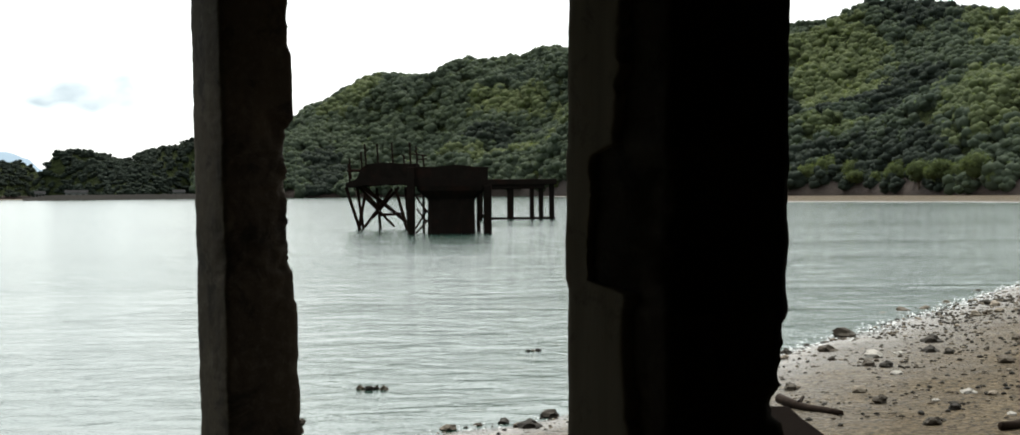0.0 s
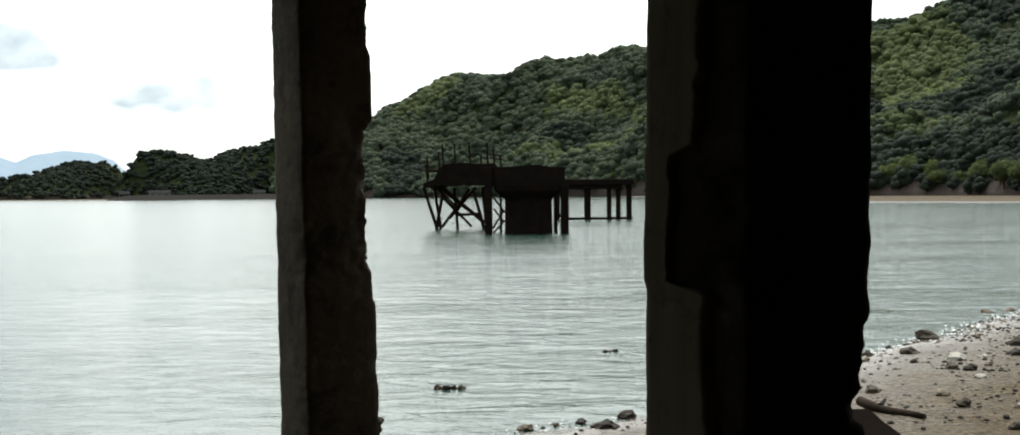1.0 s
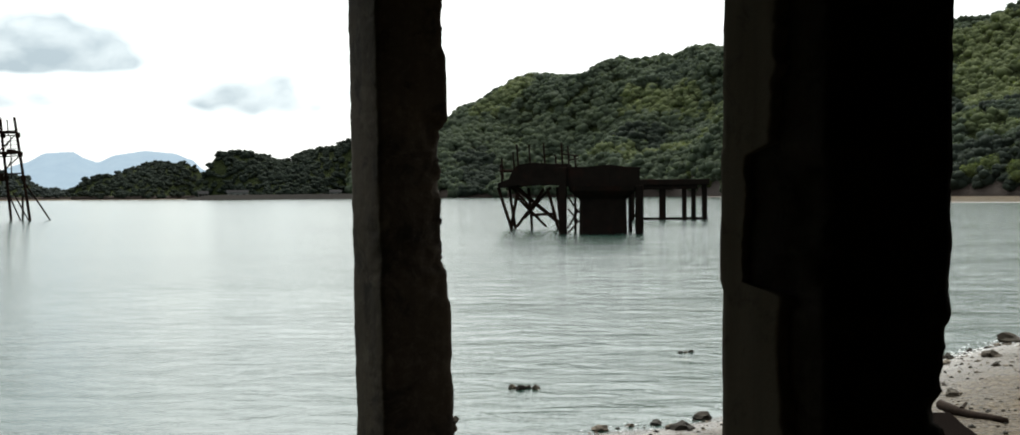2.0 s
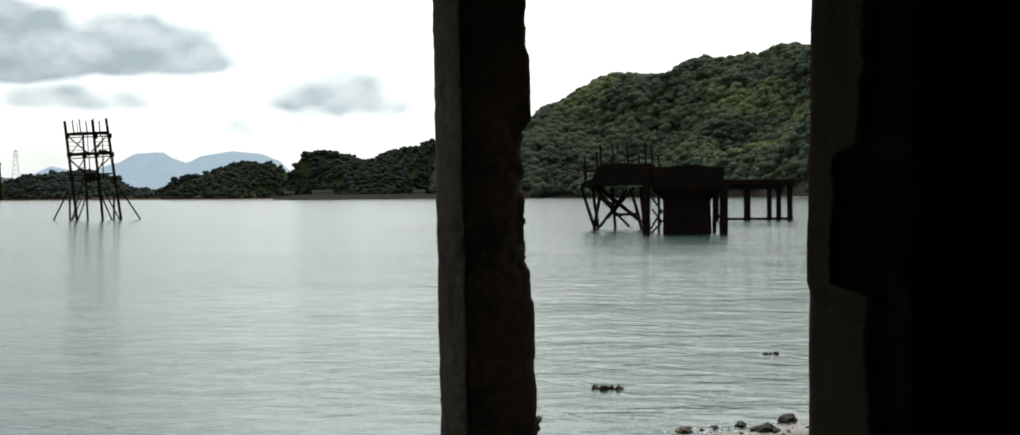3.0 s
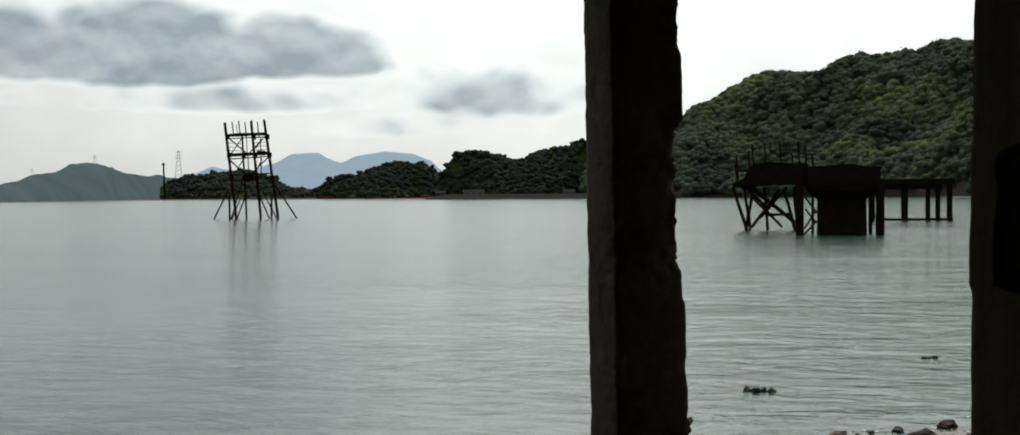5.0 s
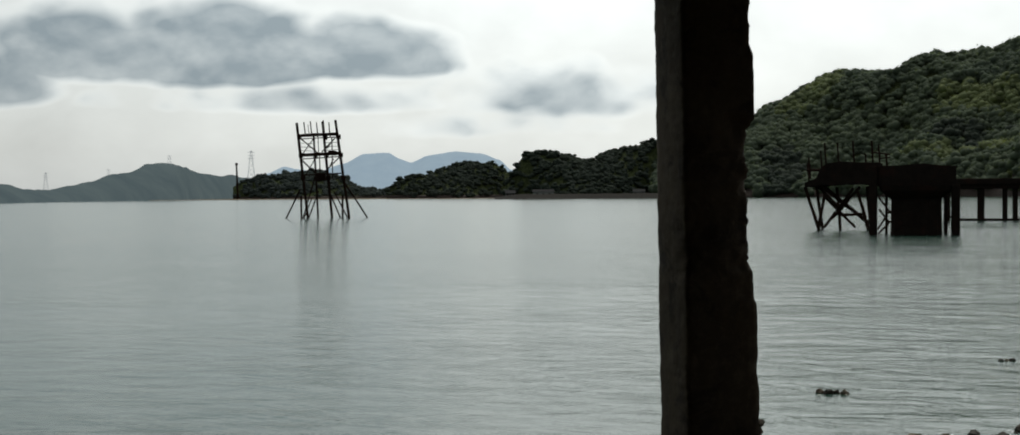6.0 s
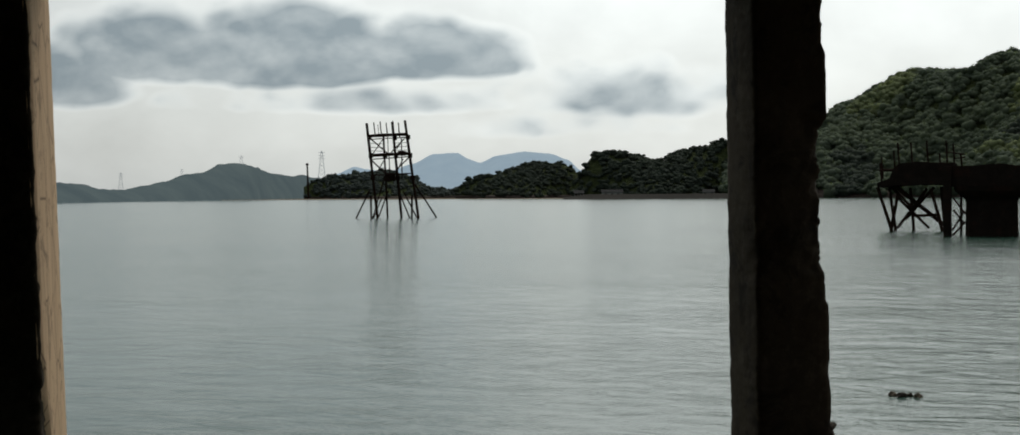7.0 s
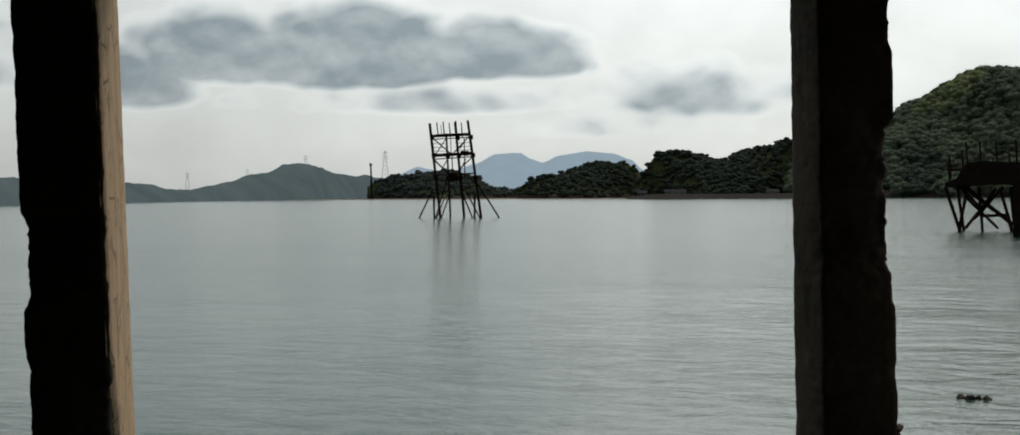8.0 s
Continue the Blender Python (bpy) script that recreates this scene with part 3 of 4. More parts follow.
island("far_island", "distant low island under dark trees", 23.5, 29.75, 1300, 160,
       [(23.5, 0.3), (24.6, 0.38), (24.9, 0.55), (25.45, 0.95), (26.5, 1.12), (27.6, 1.02), (28.7, 0.9), (29.4, 0.72), (29.75, 0.5)], M_LEAF_HAZED, 13, (2.5, 4.0), 2.9)


def backdrop_range(name, label, a0, a1, dist, crest_points, mat, seed, n=220, rough=1.0):
    """A far range of hills: a long solid ridge of land with slopes before and behind."""
    crest = smooth_line(crest_points)
    verts, faces = [], []
    for i in range(n + 1):
        a = a0 + (a1 - a0) * i / n
        d = float(dist(a))
        e = float(crest(a)) + rough * (0.025 * noise.noise(Vector((a * 2.2, seed, 0))) + 0.022 * noise.noise(Vector((a * 8.0, seed, 0))) + 0.014 * noise.noise(Vector((a * 23.0, seed, 0))))
        h = math.tan(radians(e)) * d + EYE_Z
        for k, (dr, f) in enumerate(((-0.1, -0.05), (-0.085, 0.25), (-0.05, 0.62), (-0.02, 0.92), (0, 1.0), (0.05, 0.6), (0.11, -0.05))):
            fold = 1 + 0.10 * noise.noise(Vector((a * 1.3 + k, seed, k))) if 0 < k < 4 else 1
            verts.append(polar(a, d * (1 + dr), h * f * fold))
    m = 7
    for i in range(n):
        for k in range(m - 1):
            faces.append((i * m + k, i * m + k + 1, (i + 1) * m + k + 1, (i + 1) * m + k))
    ob = mesh_object(name, verts, faces, mat, smooth=True)
    return tagged(ob, label, "hills", kind="structure")


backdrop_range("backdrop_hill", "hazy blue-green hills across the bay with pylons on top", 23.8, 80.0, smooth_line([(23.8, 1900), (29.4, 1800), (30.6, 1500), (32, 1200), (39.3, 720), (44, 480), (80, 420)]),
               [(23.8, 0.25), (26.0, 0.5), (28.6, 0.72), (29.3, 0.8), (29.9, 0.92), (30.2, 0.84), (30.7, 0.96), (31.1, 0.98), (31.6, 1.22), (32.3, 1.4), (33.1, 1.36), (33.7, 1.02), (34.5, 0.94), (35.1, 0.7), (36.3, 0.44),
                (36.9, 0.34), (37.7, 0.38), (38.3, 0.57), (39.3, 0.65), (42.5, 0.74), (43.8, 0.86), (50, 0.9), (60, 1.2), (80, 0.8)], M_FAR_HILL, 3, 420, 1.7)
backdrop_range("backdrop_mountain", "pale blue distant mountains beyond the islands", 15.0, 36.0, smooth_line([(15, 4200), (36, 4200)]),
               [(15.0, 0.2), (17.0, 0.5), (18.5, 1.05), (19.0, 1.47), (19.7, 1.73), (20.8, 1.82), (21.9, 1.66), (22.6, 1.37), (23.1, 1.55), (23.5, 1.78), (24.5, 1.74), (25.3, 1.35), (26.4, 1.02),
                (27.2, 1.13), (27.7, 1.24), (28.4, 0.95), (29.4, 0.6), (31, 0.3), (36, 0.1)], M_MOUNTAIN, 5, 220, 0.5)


# ---- trees along the foot of the hill ----
def make_tree(seed):
    rnd = random.Random(seed)
    thing = empty("tree")
    part("trunk", rod_bm((0, 0, -1.0), (rnd.uniform(-0.3, 0.3), 0, 4.2), 0.32, 7, 0.14, 0.15, seed), M_BARK, thing)
    for k in range(4):
        a = k * 1.6 + rnd.uniform(0, 0.6)
        part("limb", rod_bm((0, 0, rnd.uniform(1.6, 2.8)), (math.cos(a) * 1.9, math.sin(a) * 1.9, rnd.uniform(3.6, 5.0)), 0.13, 6, 0.05, 0.1, seed + k), M_BARK, thing)
    v, f = crown_template(100 + seed, 13, 170, LUMPS, 0.9, 0.055)
    ob = new("crown", foliage_mesh("crown", v * (3.5, 3.5, 3.4) + (0, 0, 3.9), f, M_LEAF_SHORE))
    ob.parent = thing
    return tagged(thing, "broad green tree at the foot of the hill above the shore", "tree", "trees along the shore")


TREES = [make_tree(s) for s in (1, 2, 3, 4)]
rnd = random.Random(21)
for i in range(44):
    a = -23.5 + 0.62 * i + rnd.uniform(-0.25, 0.25)
    d = float(hill_near(a)) * rnd.uniform(1.004, 1.035)
    s = rnd.uniform(0.85, 1.4) * (0.75 + 0.25 * min(1.0, (a + 24) / 20))
    m = pose(*polar(a, d, 0.9), 0, 0, rnd.uniform(0, 360))
    tree = TREES[i] if i < 4 else copy_thing(TREES[i % 4], m)
    tree.matrix_basis = m @ Matrix.Diagonal((s, s, s * rnd.uniform(0.85, 1.15), 1))


# ---- the concrete columns under the old loading deck ----
ROW = 30.0                                  # degrees: the way the row of columns faces
SIDE = 0.55


def column(name, label, az, dist, side, lean, edges, seed, foot=-1.2, top=3.62):
    """A square concrete column with spalled corners. edges: (corner, low, high, depth): lengths of a corner that have broken away."""
    bm = bmesh.new()
    n, steps = 14, 230
    ring_xy = []
    half, deep = side[0] / 2, side[1] / side[0]
    for s in range(4):
        for k in range(n):
            u = -half + side[0] * k / n
            ring_xy.append(((u, -half), (half, u), (-u, half), (-half, -u))[s])
    rings = []
    for i in range(steps + 1):
        z = foot + (top - foot) * i / steps
        ring = []
        for x, y in ring_xy:
            v = Vector((x, y, z))
            # rounded, chipped corners
            cx, cy = abs(x) / half, abs(y) / half
            corner = max(0.0, (cx + cy - 1.0))
            shrink = 0.0
            for (sx, sy), lo, hi, depth in edges:
                near = max(0.0, (x * sx / half + y * sy / half) * 0.5)
                near = near ** 2.2
                rag = noise.noise(Vector((seed, z * 5.0, x * 6 + y * 4))) * 0.06 + noise.noise(Vector((seed + 4, z * 17.0, x * 9))) * 0.03
                inside = min(1.0, max(0.0, (z - lo + rag) / 0.06)) * min(1.0, max(0.0, (hi - z + rag) / 0.06))
                ragged = 0.75 + 0.35 * noise.noise(Vector((z * 9.0, seed * 2.0, x * 11 + y * 7))) + 0.3 * noise.noise(Vector((z * 31.0, seed, x * 25))) + 0.18 * noise.noise(Vector((z * 70.0, seed, y * 40)))
                shrink = max(shrink, inside * near * depth * ragged)
            shrink += (0.008 + 0.014 * max(0.0, noise.noise(Vector((seed, x * 3 + y * 2, z * 6.0))))) * corner ** 6
            if shrink:
                d = Vector((x, y, 0)).normalized()
                v -= d * shrink
            v += noise.noise_vector(v * 3.1 + Vector((seed, 0, 0))) * 0.006 + noise.noise_vector(v * 14.0 + Vector((seed, 3, 0))) * 0.004 + noise.noise_vector(v * 38.0 + Vector((seed, 3, 9))) * 0.0022
            v.y *= deep
            v.x += lean[0] * (z - EYE_Z)
            v.y += lean[1] * (z - EYE_Z)
            ring.append(bm.verts.new(v))
        rings.append(ring)
    m = len(ring_xy)
    for a, b in zip(rings, rings[1:]):
        for k in range(m):
            bm.faces.new((a[k], a[(k + 1) % m], b[(k + 1) % m], b[k]))
    bm.faces.new(rings[0])
    bm.faces.new(rings[-1])
    thing = empty(name, polar(az, dist), ROW)
    tagged(thing, label, "column", "columns under the deck")
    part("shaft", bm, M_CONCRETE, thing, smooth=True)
    return thing


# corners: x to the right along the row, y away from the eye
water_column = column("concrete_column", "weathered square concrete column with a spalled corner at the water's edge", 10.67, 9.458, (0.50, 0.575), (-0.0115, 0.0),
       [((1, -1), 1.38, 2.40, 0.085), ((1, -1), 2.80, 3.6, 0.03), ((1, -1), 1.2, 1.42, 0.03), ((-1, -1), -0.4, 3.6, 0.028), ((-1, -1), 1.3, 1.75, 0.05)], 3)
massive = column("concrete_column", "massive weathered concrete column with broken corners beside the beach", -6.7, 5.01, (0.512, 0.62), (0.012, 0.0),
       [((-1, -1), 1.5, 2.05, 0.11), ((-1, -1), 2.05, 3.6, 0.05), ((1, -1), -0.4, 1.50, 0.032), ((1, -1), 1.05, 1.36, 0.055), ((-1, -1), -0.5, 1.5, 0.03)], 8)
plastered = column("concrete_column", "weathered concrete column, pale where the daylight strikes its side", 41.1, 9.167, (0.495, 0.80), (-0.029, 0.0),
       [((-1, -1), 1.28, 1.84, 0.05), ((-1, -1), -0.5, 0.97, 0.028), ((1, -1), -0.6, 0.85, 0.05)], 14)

# what is left of the plaster coat on its side, broken away along the lower edge; paled for the daylight there
bm = bmesh.new()
n, steps = 18, 150
rows = []
for i in range(steps + 1):
    z = -0.6 + 4.2 * i / steps
    rag = 0.012 * noise.noise(Vector((z * 7, 1, 0))) + 0.008 * noise.noise(Vector((z * 25, 4, 0)))
    gone = 0.20 * max(0.0, min(1.0, (0.95 - z) / 0.6)) + 0.09 * max(0.0, noise.noise(Vector((z * 3.1, 8, 0)))) * (1.0 if z < 1.4 else 0.15)
    row = []
    for k in range(n + 1):
        y = -0.392 + gone + rag + (0.784 - gone - rag) * k / n
        out = 0.2525 if 0 < k < n and 0 < i < steps else 0.225
        out += 0.0025 * noise.noise(Vector((y * 9, z * 9, 3)))
        row.append(bm.verts.new((out - 0.029 * (z - EYE_Z), y, z)))
    rows.append(row)
for a, c in zip(rows, rows[1:]):
    for k in range(n):
        bm.faces.new((a[k], a[k + 1], c[k + 1], c[k]))
part("plaster_coat", bm, M_LIT_PLASTER, plastered, "tan cracked plaster coat, coloured paler for the daylight on that side", smooth=True)


# and the grey coat on the side of the massive one, fallen away along the near corner
bm = bmesh.new()
rows = []
for i in range(221):
    z = -0.3 + 3.88 * i / 220
    low, high = min(1.0, max(0.0, (1.58 - z) / 0.02)), min(1.0, max(0.0, (z - 2.03) / 0.03))
    reach = 0.26 + 0.10 * max(0.0, z - 1.6) + 0.42 * low + 0.27 * high
    reach += 0.07 * noise.noise(Vector((z * 4.0, 2, 0))) + 0.05 * noise.noise(Vector((z * 17.0, 5, 0))) + 0.03 * noise.noise(Vector((z * 50.0, 7, 0)))
    edge = 0.305 - 0.61 * reach
    row = []
    for k in range(15):
        y = 0.305 + (edge - 0.305) * k / 14
        out = -0.274 if 0 < k < 14 else -0.235
        out += 0.004 * noise.noise(Vector((y * 8, z * 8, 5)))
        row.append(bm.verts.new((out + 0.012 * (z - EYE_Z), y, z)))
    rows.append(row)
for a, c in zip(rows, rows[1:]):
    for k in range(14):
        bm.faces.new((a[k], a[k + 1], c[k + 1], c[k]))
part("render_coat", bm, M_RENDER, massive, "grey-brown smooth coat, broken away beside the corner", smooth=True)


# unseen deck slab over the camera and walls round it, added to shade the columns
row_x, row_y = Vector((math.cos(radians(ROW)), math.sin(radians(ROW)), 0)), Vector((-math.sin(radians(ROW)), math.cos(radians(ROW)), 0))


def row_box(name, u0, u1, v0, v1, z0, z1, mat, label, category):
    bm = box_bm(u0, u1, v0, v1, z0, z1, 0.03, 6, 0.012, 2)
    ob = part(name, bm, mat)
    ob.matrix_basis = pose(0, 0, 0, 0, 0, ROW)
    return tagged(ob, label, category, kind="structure")


row_box("ceiling", -4.4, 5.6, -7.0, 9.35, 3.6, 4.1, M_SHADE, "thick unseen concrete deck slab added over the columns to shade them", "deck")
row_box("wall_back", -4.4, 5.6, -7.4, -7.0, -0.8, 3.6, M_SHADE, "plain unseen wall added to keep light out from under the deck", "wall")
row_box("wall_left", -4.4, -4.0, -7.0, 13.5, -2.5, 3.6, M_SHADE, "plain unseen side wall added to block light under the deck", "wall")
row_box("wall_right", 5.2, 5.6, -7.0, 4.1, -0.8, 3.6, M_SHADE, "plain unseen side wall added to block light under the deck", "wall")


# ---- the ruined platform in the bay ----
def make_platform():
    at = Vector((-2.75, 64.9, 0))
    thing = empty("ruined_platform", at)
    tagged(thing, "dark ruined concrete platform on a thick pier in the water", "platform")
    # thick middle pier, flaring into a corbel under the block
    bm = bmesh.new()
    n, levels = 12, ((-1.5, 1.0), (0.0, 1.0), (0.3, 0.985), (1.5, 0.97), (1.62, 0.99), (2.0, 1.38), (2.22, 1.44))
    rings = []
    for z, k in levels:
        rings.append([bm.verts.new((1.13 * k * math.copysign(abs(math.cos(t)) ** 0.6, math.cos(t)), 0.9 + 1.3 * k * math.copysign(abs(math.sin(t)) ** 0.6, math.sin(t)), z)) for t in [2 * math.pi * (i + 0.5) / n for i in range(n)]])
    for a, b in zip(rings, rings[1:]):
        for i in range(n):
            bm.faces.new((a[i], a[(i + 1) % n], b[(i + 1) % n], b[i]))
    bm.faces.new(rings[0]), bm.faces.new(rings[-1])
    part("pier", bm, M_DECK, thing)
    # block of the old deck with a ridge towards the shore and a worn, uneven top
    bm = bmesh.new()
    outline = [(-1.8, 0.0), (-0.7, -0.35), (0.37, -0.6), (1.1, -0.25), (1.76, 0.1), (1.66, 2.4), (0.4, 3.0), (-1.6, 2.6)]
    m = len(outline)
    for z0, z1, k in ((2.2, 3.0, 0.985), (3.0, 3.14, 1.01)):
        low = [bm.verts.new((x * k, y * k, z0)) for x, y in outline]
        high = [bm.verts.new((x * k, y * k, z1 + (0.07 * math.sin(2.3 * x + 1.2) if z1 > 3.1 else 0))) for x, y in outline]
        for i in range(m):
            bm.faces.new((low[i], low[(i + 1) % m], high[(i + 1) % m], high[i]))
        bm.faces.new(low), bm.faces.new(high)
    part("deck_block", bm, M_DECK, thing)
    for x, y, w, top in ((-1.825, -0.1, 0.175, 3.1), (1.70, 0.1, 0.19, 2.25), (1.22, 2.75, 0.09, 2.25), (-1.41, 2.5, 0.06, 2.25)):
        part("leg", box_bm(x - w, x + w, y - w, y + w, -1.5, top, 0.025, 3, 0.015, x), M_DECK, thing)
    for p, q in (((-1.75, 2.4, 1.7), (-1.2, 2.4, 0.95)), ((-1.75, 2.5, 1.15), (-1.25, 2.5, 0.5)), ((-1.25, 2.5, 1.1), (-1.8, 2.5, 0.2)), ((-1.2, 2.3, 0.6), (-1.85, 2.3, -0.1)), ((1.25, 2.7, 0.55), (1.7, 2.4, 1.1))):
        part("brace", rod_bm(p, q, 0.045), M_RUST, thing)


make_platform()


def make_frame():
    """The collapsing steel frame beside the platform."""
    thing = empty("steel_frame_walkway", (-6.6, 74.0, 0))
    tagged(thing, "rusted steel walkway frame on raking braced legs", "walkway")
    k = 74.0 / 2152.0

    def loc(x, y, depth=0.0):
        return ((x - 590) * k, depth, EYE_Z + (297.0 - y) * k)
    legs = (((533, 287), (552, 348)), ((545, 287), (553, 347)), ((562, 297), (553, 347)), ((575, 288), (580, 352)), ((608, 290), (623, 345)), ((620, 287), (625, 347)))
    for i, (p, q) in enumerate(legs):
        d = (i % 2) * 1.6 - 0.8
        q2 = (q[0] + (q[0] - p[0]) * 0.5, q[1] + (q[1] - p[1]) * 0.5)
        part("leg", rod_bm(loc(*p, d), loc(*q2, d), 0.085, 7, 0.085, 0.02, i), M_RUST, thing)
    braces = (((547, 277), (622, 343)), ((562, 303), (602, 348)), ((602, 290), (558, 348)), ((612, 288), (570, 335)), ((583, 330), (617, 328)), ((545, 283), (580, 316)), ((533, 262), (566, 262)))
    for i, (p, q) in enumerate(braces):
        part("brace", rod_bm(loc(*p, -0.9 + 0.2 * i), loc(*q, 0.9 - 0.3 * i), 0.075 if i else 0.11, 7, None, 0.02, 20 + i), M_RUST, thing)
    # sagging deck
    bm = bmesh.new()
    cols = ((533, 281, 287), (548, 276, 287), (556, 262, 286), (566, 252, 285), (590, 250, 284), (612, 251, 284), (640, 252, 286))
    rows = []
    for x, y0, y1 in cols:
        rows.append([bm.verts.new(loc(x, y, d)) for y, d in ((y0, -1.1), (y1, -1.1), (y1, 1.6), (y0, 1.6))])
    for a, b in zip(rows, rows[1:]):
        for i in range(4):
            bm.faces.new((a[i], a[(i + 1) % 4], b[(i + 1) % 4], b[i]))
    bm.faces.new(rows[0]), bm.faces.new(rows[-1])
    bmesh.ops.subdivide_edges(bm, edges=bm.edges[:], cuts=2, use_grid_fill=True)
    for v in bm.verts:
        v.co += noise.noise_vector(v.co * 2.0) * 0.07
    part("deck", bm, M_DECK, thing)
    posts = ((532, 250, 283), (541, 243, 272), (552, 232, 264), (564, 222, 252), (577, 220, 252), (605, 220, 252), (618, 237, 252), (632, 220, 253), (638, 223, 253), (652, 240, 257))
    for i, (x, y0, y1) in enumerate(posts):
        d = -0.9 if i % 2 else 1.2
        part("post", rod_bm(loc(x, y1 + 3, d), loc(x - 2, y0, d), 0.05, 6, None, 0.015, 40 + i), M_RUST, thing)
    for p, q in (((640, 246), (655, 244)), ((627, 236), (655, 240))):
        part("rail", rod_bm(loc(*p), loc(*q), 0.035, 6), M_RUST, thing)


make_frame()


def make_trestle():
    thing = empty("concrete_trestle", (1.3, 98.5, 0))
    tagged(thing, "narrow concrete trestle walkway standing in the water", "trestle")
    k = 98.5 / 2152.0

    def X(x):
        return (x - 813) * k

    def Z(y):
        return EYE_Z + (294.9 - y) * k
    part("deck", box_bm(X(740), X(856), -0.6, 0.9, Z(284), Z(275), 0.04, 4, 0.03, 1), M_DECK, thing)
    part("deck_beam", box_bm(X(735), X(838), -0.45, 0.7, Z(290), Z(284), 0.03, 4, 0.03, 4), M_DECK, thing)
    part("low_beam", box_bm(X(752), X(854), -0.2, 0.25, Z(337.5), Z(333), 0.03, 4, 0.04, 7), M_DECK, thing)
    for x, w in ((785, 10), (818, 7), (832, 7), (848.5, 8), (738, 9), (760, 6)):
        if x == 760:
            continue
        part("post", box_bm(X(x - w / 2), X(x + w / 2), -0.2, 0.25, -1.5, Z(284), 0.03, 3, 0.02, x), M_DECK, thing)


make_trestle()


def make_tower():
    at = polar(26.27, 126.0)
    thing = empty("watch_tower", at, 26.27)
    tagged(thing, "leaning rusted steel lattice tower standing in the sea", "tower")
    k = 126.0 / 2152.0

    def P(X, Y, d=0.0):
        """Place from the tower's own drawing: across, down, and depth in metres."""
        return ((560 + X / 3 - 696) * k, d, EYE_Z + (302.2 - (160 + Y / 3)) * k)
    front, rear = -1.35, 1.35
    seed = 100

    def rod(name, a, b, r, da=front, db=None, label=""):
        nonlocal seed
        seed += 1
        part(name, rod_bm(P(*a, da), P(*b, da if db is None else db), r, 6, None, 0.012, seed), M_RUST, thing, label)
    low = 560
    rod("leg", (305, 92), (355, low), 0.12, front, front)
    rod("leg", (478, 80), (541, low), 0.12, front, front)
    rod("leg", (380, 145), (398, low), 0.085, rear, rear)
    rod("leg", (421, 82), (463, low), 0.12, 0.2, 0.2)
    rod("leg", (320, 420), (321, low), 0.09, rear, rear)
    rod("leg", (510, 420), (508, low), 0.09, rear, rear)
    rod("raking_leg", (318, 390), (250, 530), 0.075, 0.0, 0.0)
    rod("raking_leg", (505, 340), (622, 526), 0.075, 0.0, 0.0)
    for i, X in enumerate((305, 337, 354, 366, 393, 423, 449, 477)):
        y0 = (92, 88, 92, 84, 82, 80, 82, 78)[i]
        rod("railing_post", (X, y0), (X + 6, 150), 0.055 if i not in (2,) else 0.03, front if i % 2 else rear)
    # decks
    for y, x0, x1, th in ((147, 306, 490, 0.14), (236, 314, 500, 0.2)):
        a, b = P(x0, y), P(x1, y - 8)
        bm = bmesh.new()
        bmesh.ops.create_cube(bm, size=1.0)
        for v in bm.verts:
            t = v.co.x + 0.5
            v.co = Vector((a[0] + (b[0] - a[0]) * t, v.co.y * 2.9, a[2] + (b[2] - a[2]) * t + v.co.z * th))
        bmesh.ops.subdivide_edges(bm, edges=bm.edges[:], cuts=4, use_grid_fill=True)
        for v in bm.verts:
            v.co += noise.noise_vector(v.co * 2.5) * 0.05
        part("deck", bm, M_RUST, thing)
    rod("beam", (316, 252), (500, 240), 0.05, rear)
    rod("beam", (322, 328), (510, 320), 0.06, front)
    rod("beam", (306, 160), (490, 150), 0.045, rear)
    for i, y in enumerate((178, 196, 212)):
        rod("rail", (308, y), (380, y + 3), 0.022, rear)
        rod("rail", (420, y), (494, y - 4), 0.022, rear)
    upper = (((310, 152), (398, 228), 0.06, front), ((488, 148), (415, 225), 0.06, front), ((330, 228), (378, 158), 0.045, rear), ((440, 205), (470, 160), 0.045, rear),
             ((316, 250), (398, 330), 0.07, front), ((498, 244), (430, 312), 0.06, front), ((340, 330), (382, 255), 0.045, rear), ((470, 250), (440, 310), 0.045, rear))
    lower = (((384, 340), (318, low), 0.06, front), ((400, 400), (340, low), 0.06, rear), ((455, 420), (512, low), 0.065, front), ((470, 400), (535, 530), 0.06, rear),
             ((370, 430), (330, 530), 0.05, rear), ((400, 150), (402, 225), 0.035, 0.4), ((462, 150), (465, 340), 0.05, rear), ((405, 235), (408, 330), 0.05, rear))
    for a, b, r, d0 in upper + lower:
        rod("brace", a, b, r, d0, d0)
    # a bent sheet of plating hanging at the middle deck
    bm = box_bm(P(445, 0)[0], P(482, 0)[0], -0.8, 0.5, P(0, 236)[2], P(0, 218)[2], 0.03, 2, 0.12, 5)
    part("loose_plate", bm, M_RUST, thing, "bent rusty plate")
    bm = box_bm(P(388, 0)[0], P(432, 0)[0], -0.4, 0.4, P(0, 352)[2], P(0, 318)[2], 0.03, 2, 0.1, 9)
    part("gusset", bm, M_RUST, thing)
    for leg in [o for o in thing.children if o.name.startswith("leg")][:4]:
        pts = [v.co for v in leg.data.vertices]
        top, foot = max(pts, key=lambda c: c.z), min(pts, key=lambda c: c.z)
        for z in (3.6, 5.6, 7.2):
            t = (z - foot.z) / (top.z - foot.z)
            if 0 < t < 0.97:
                c = foot.lerp(top, t)
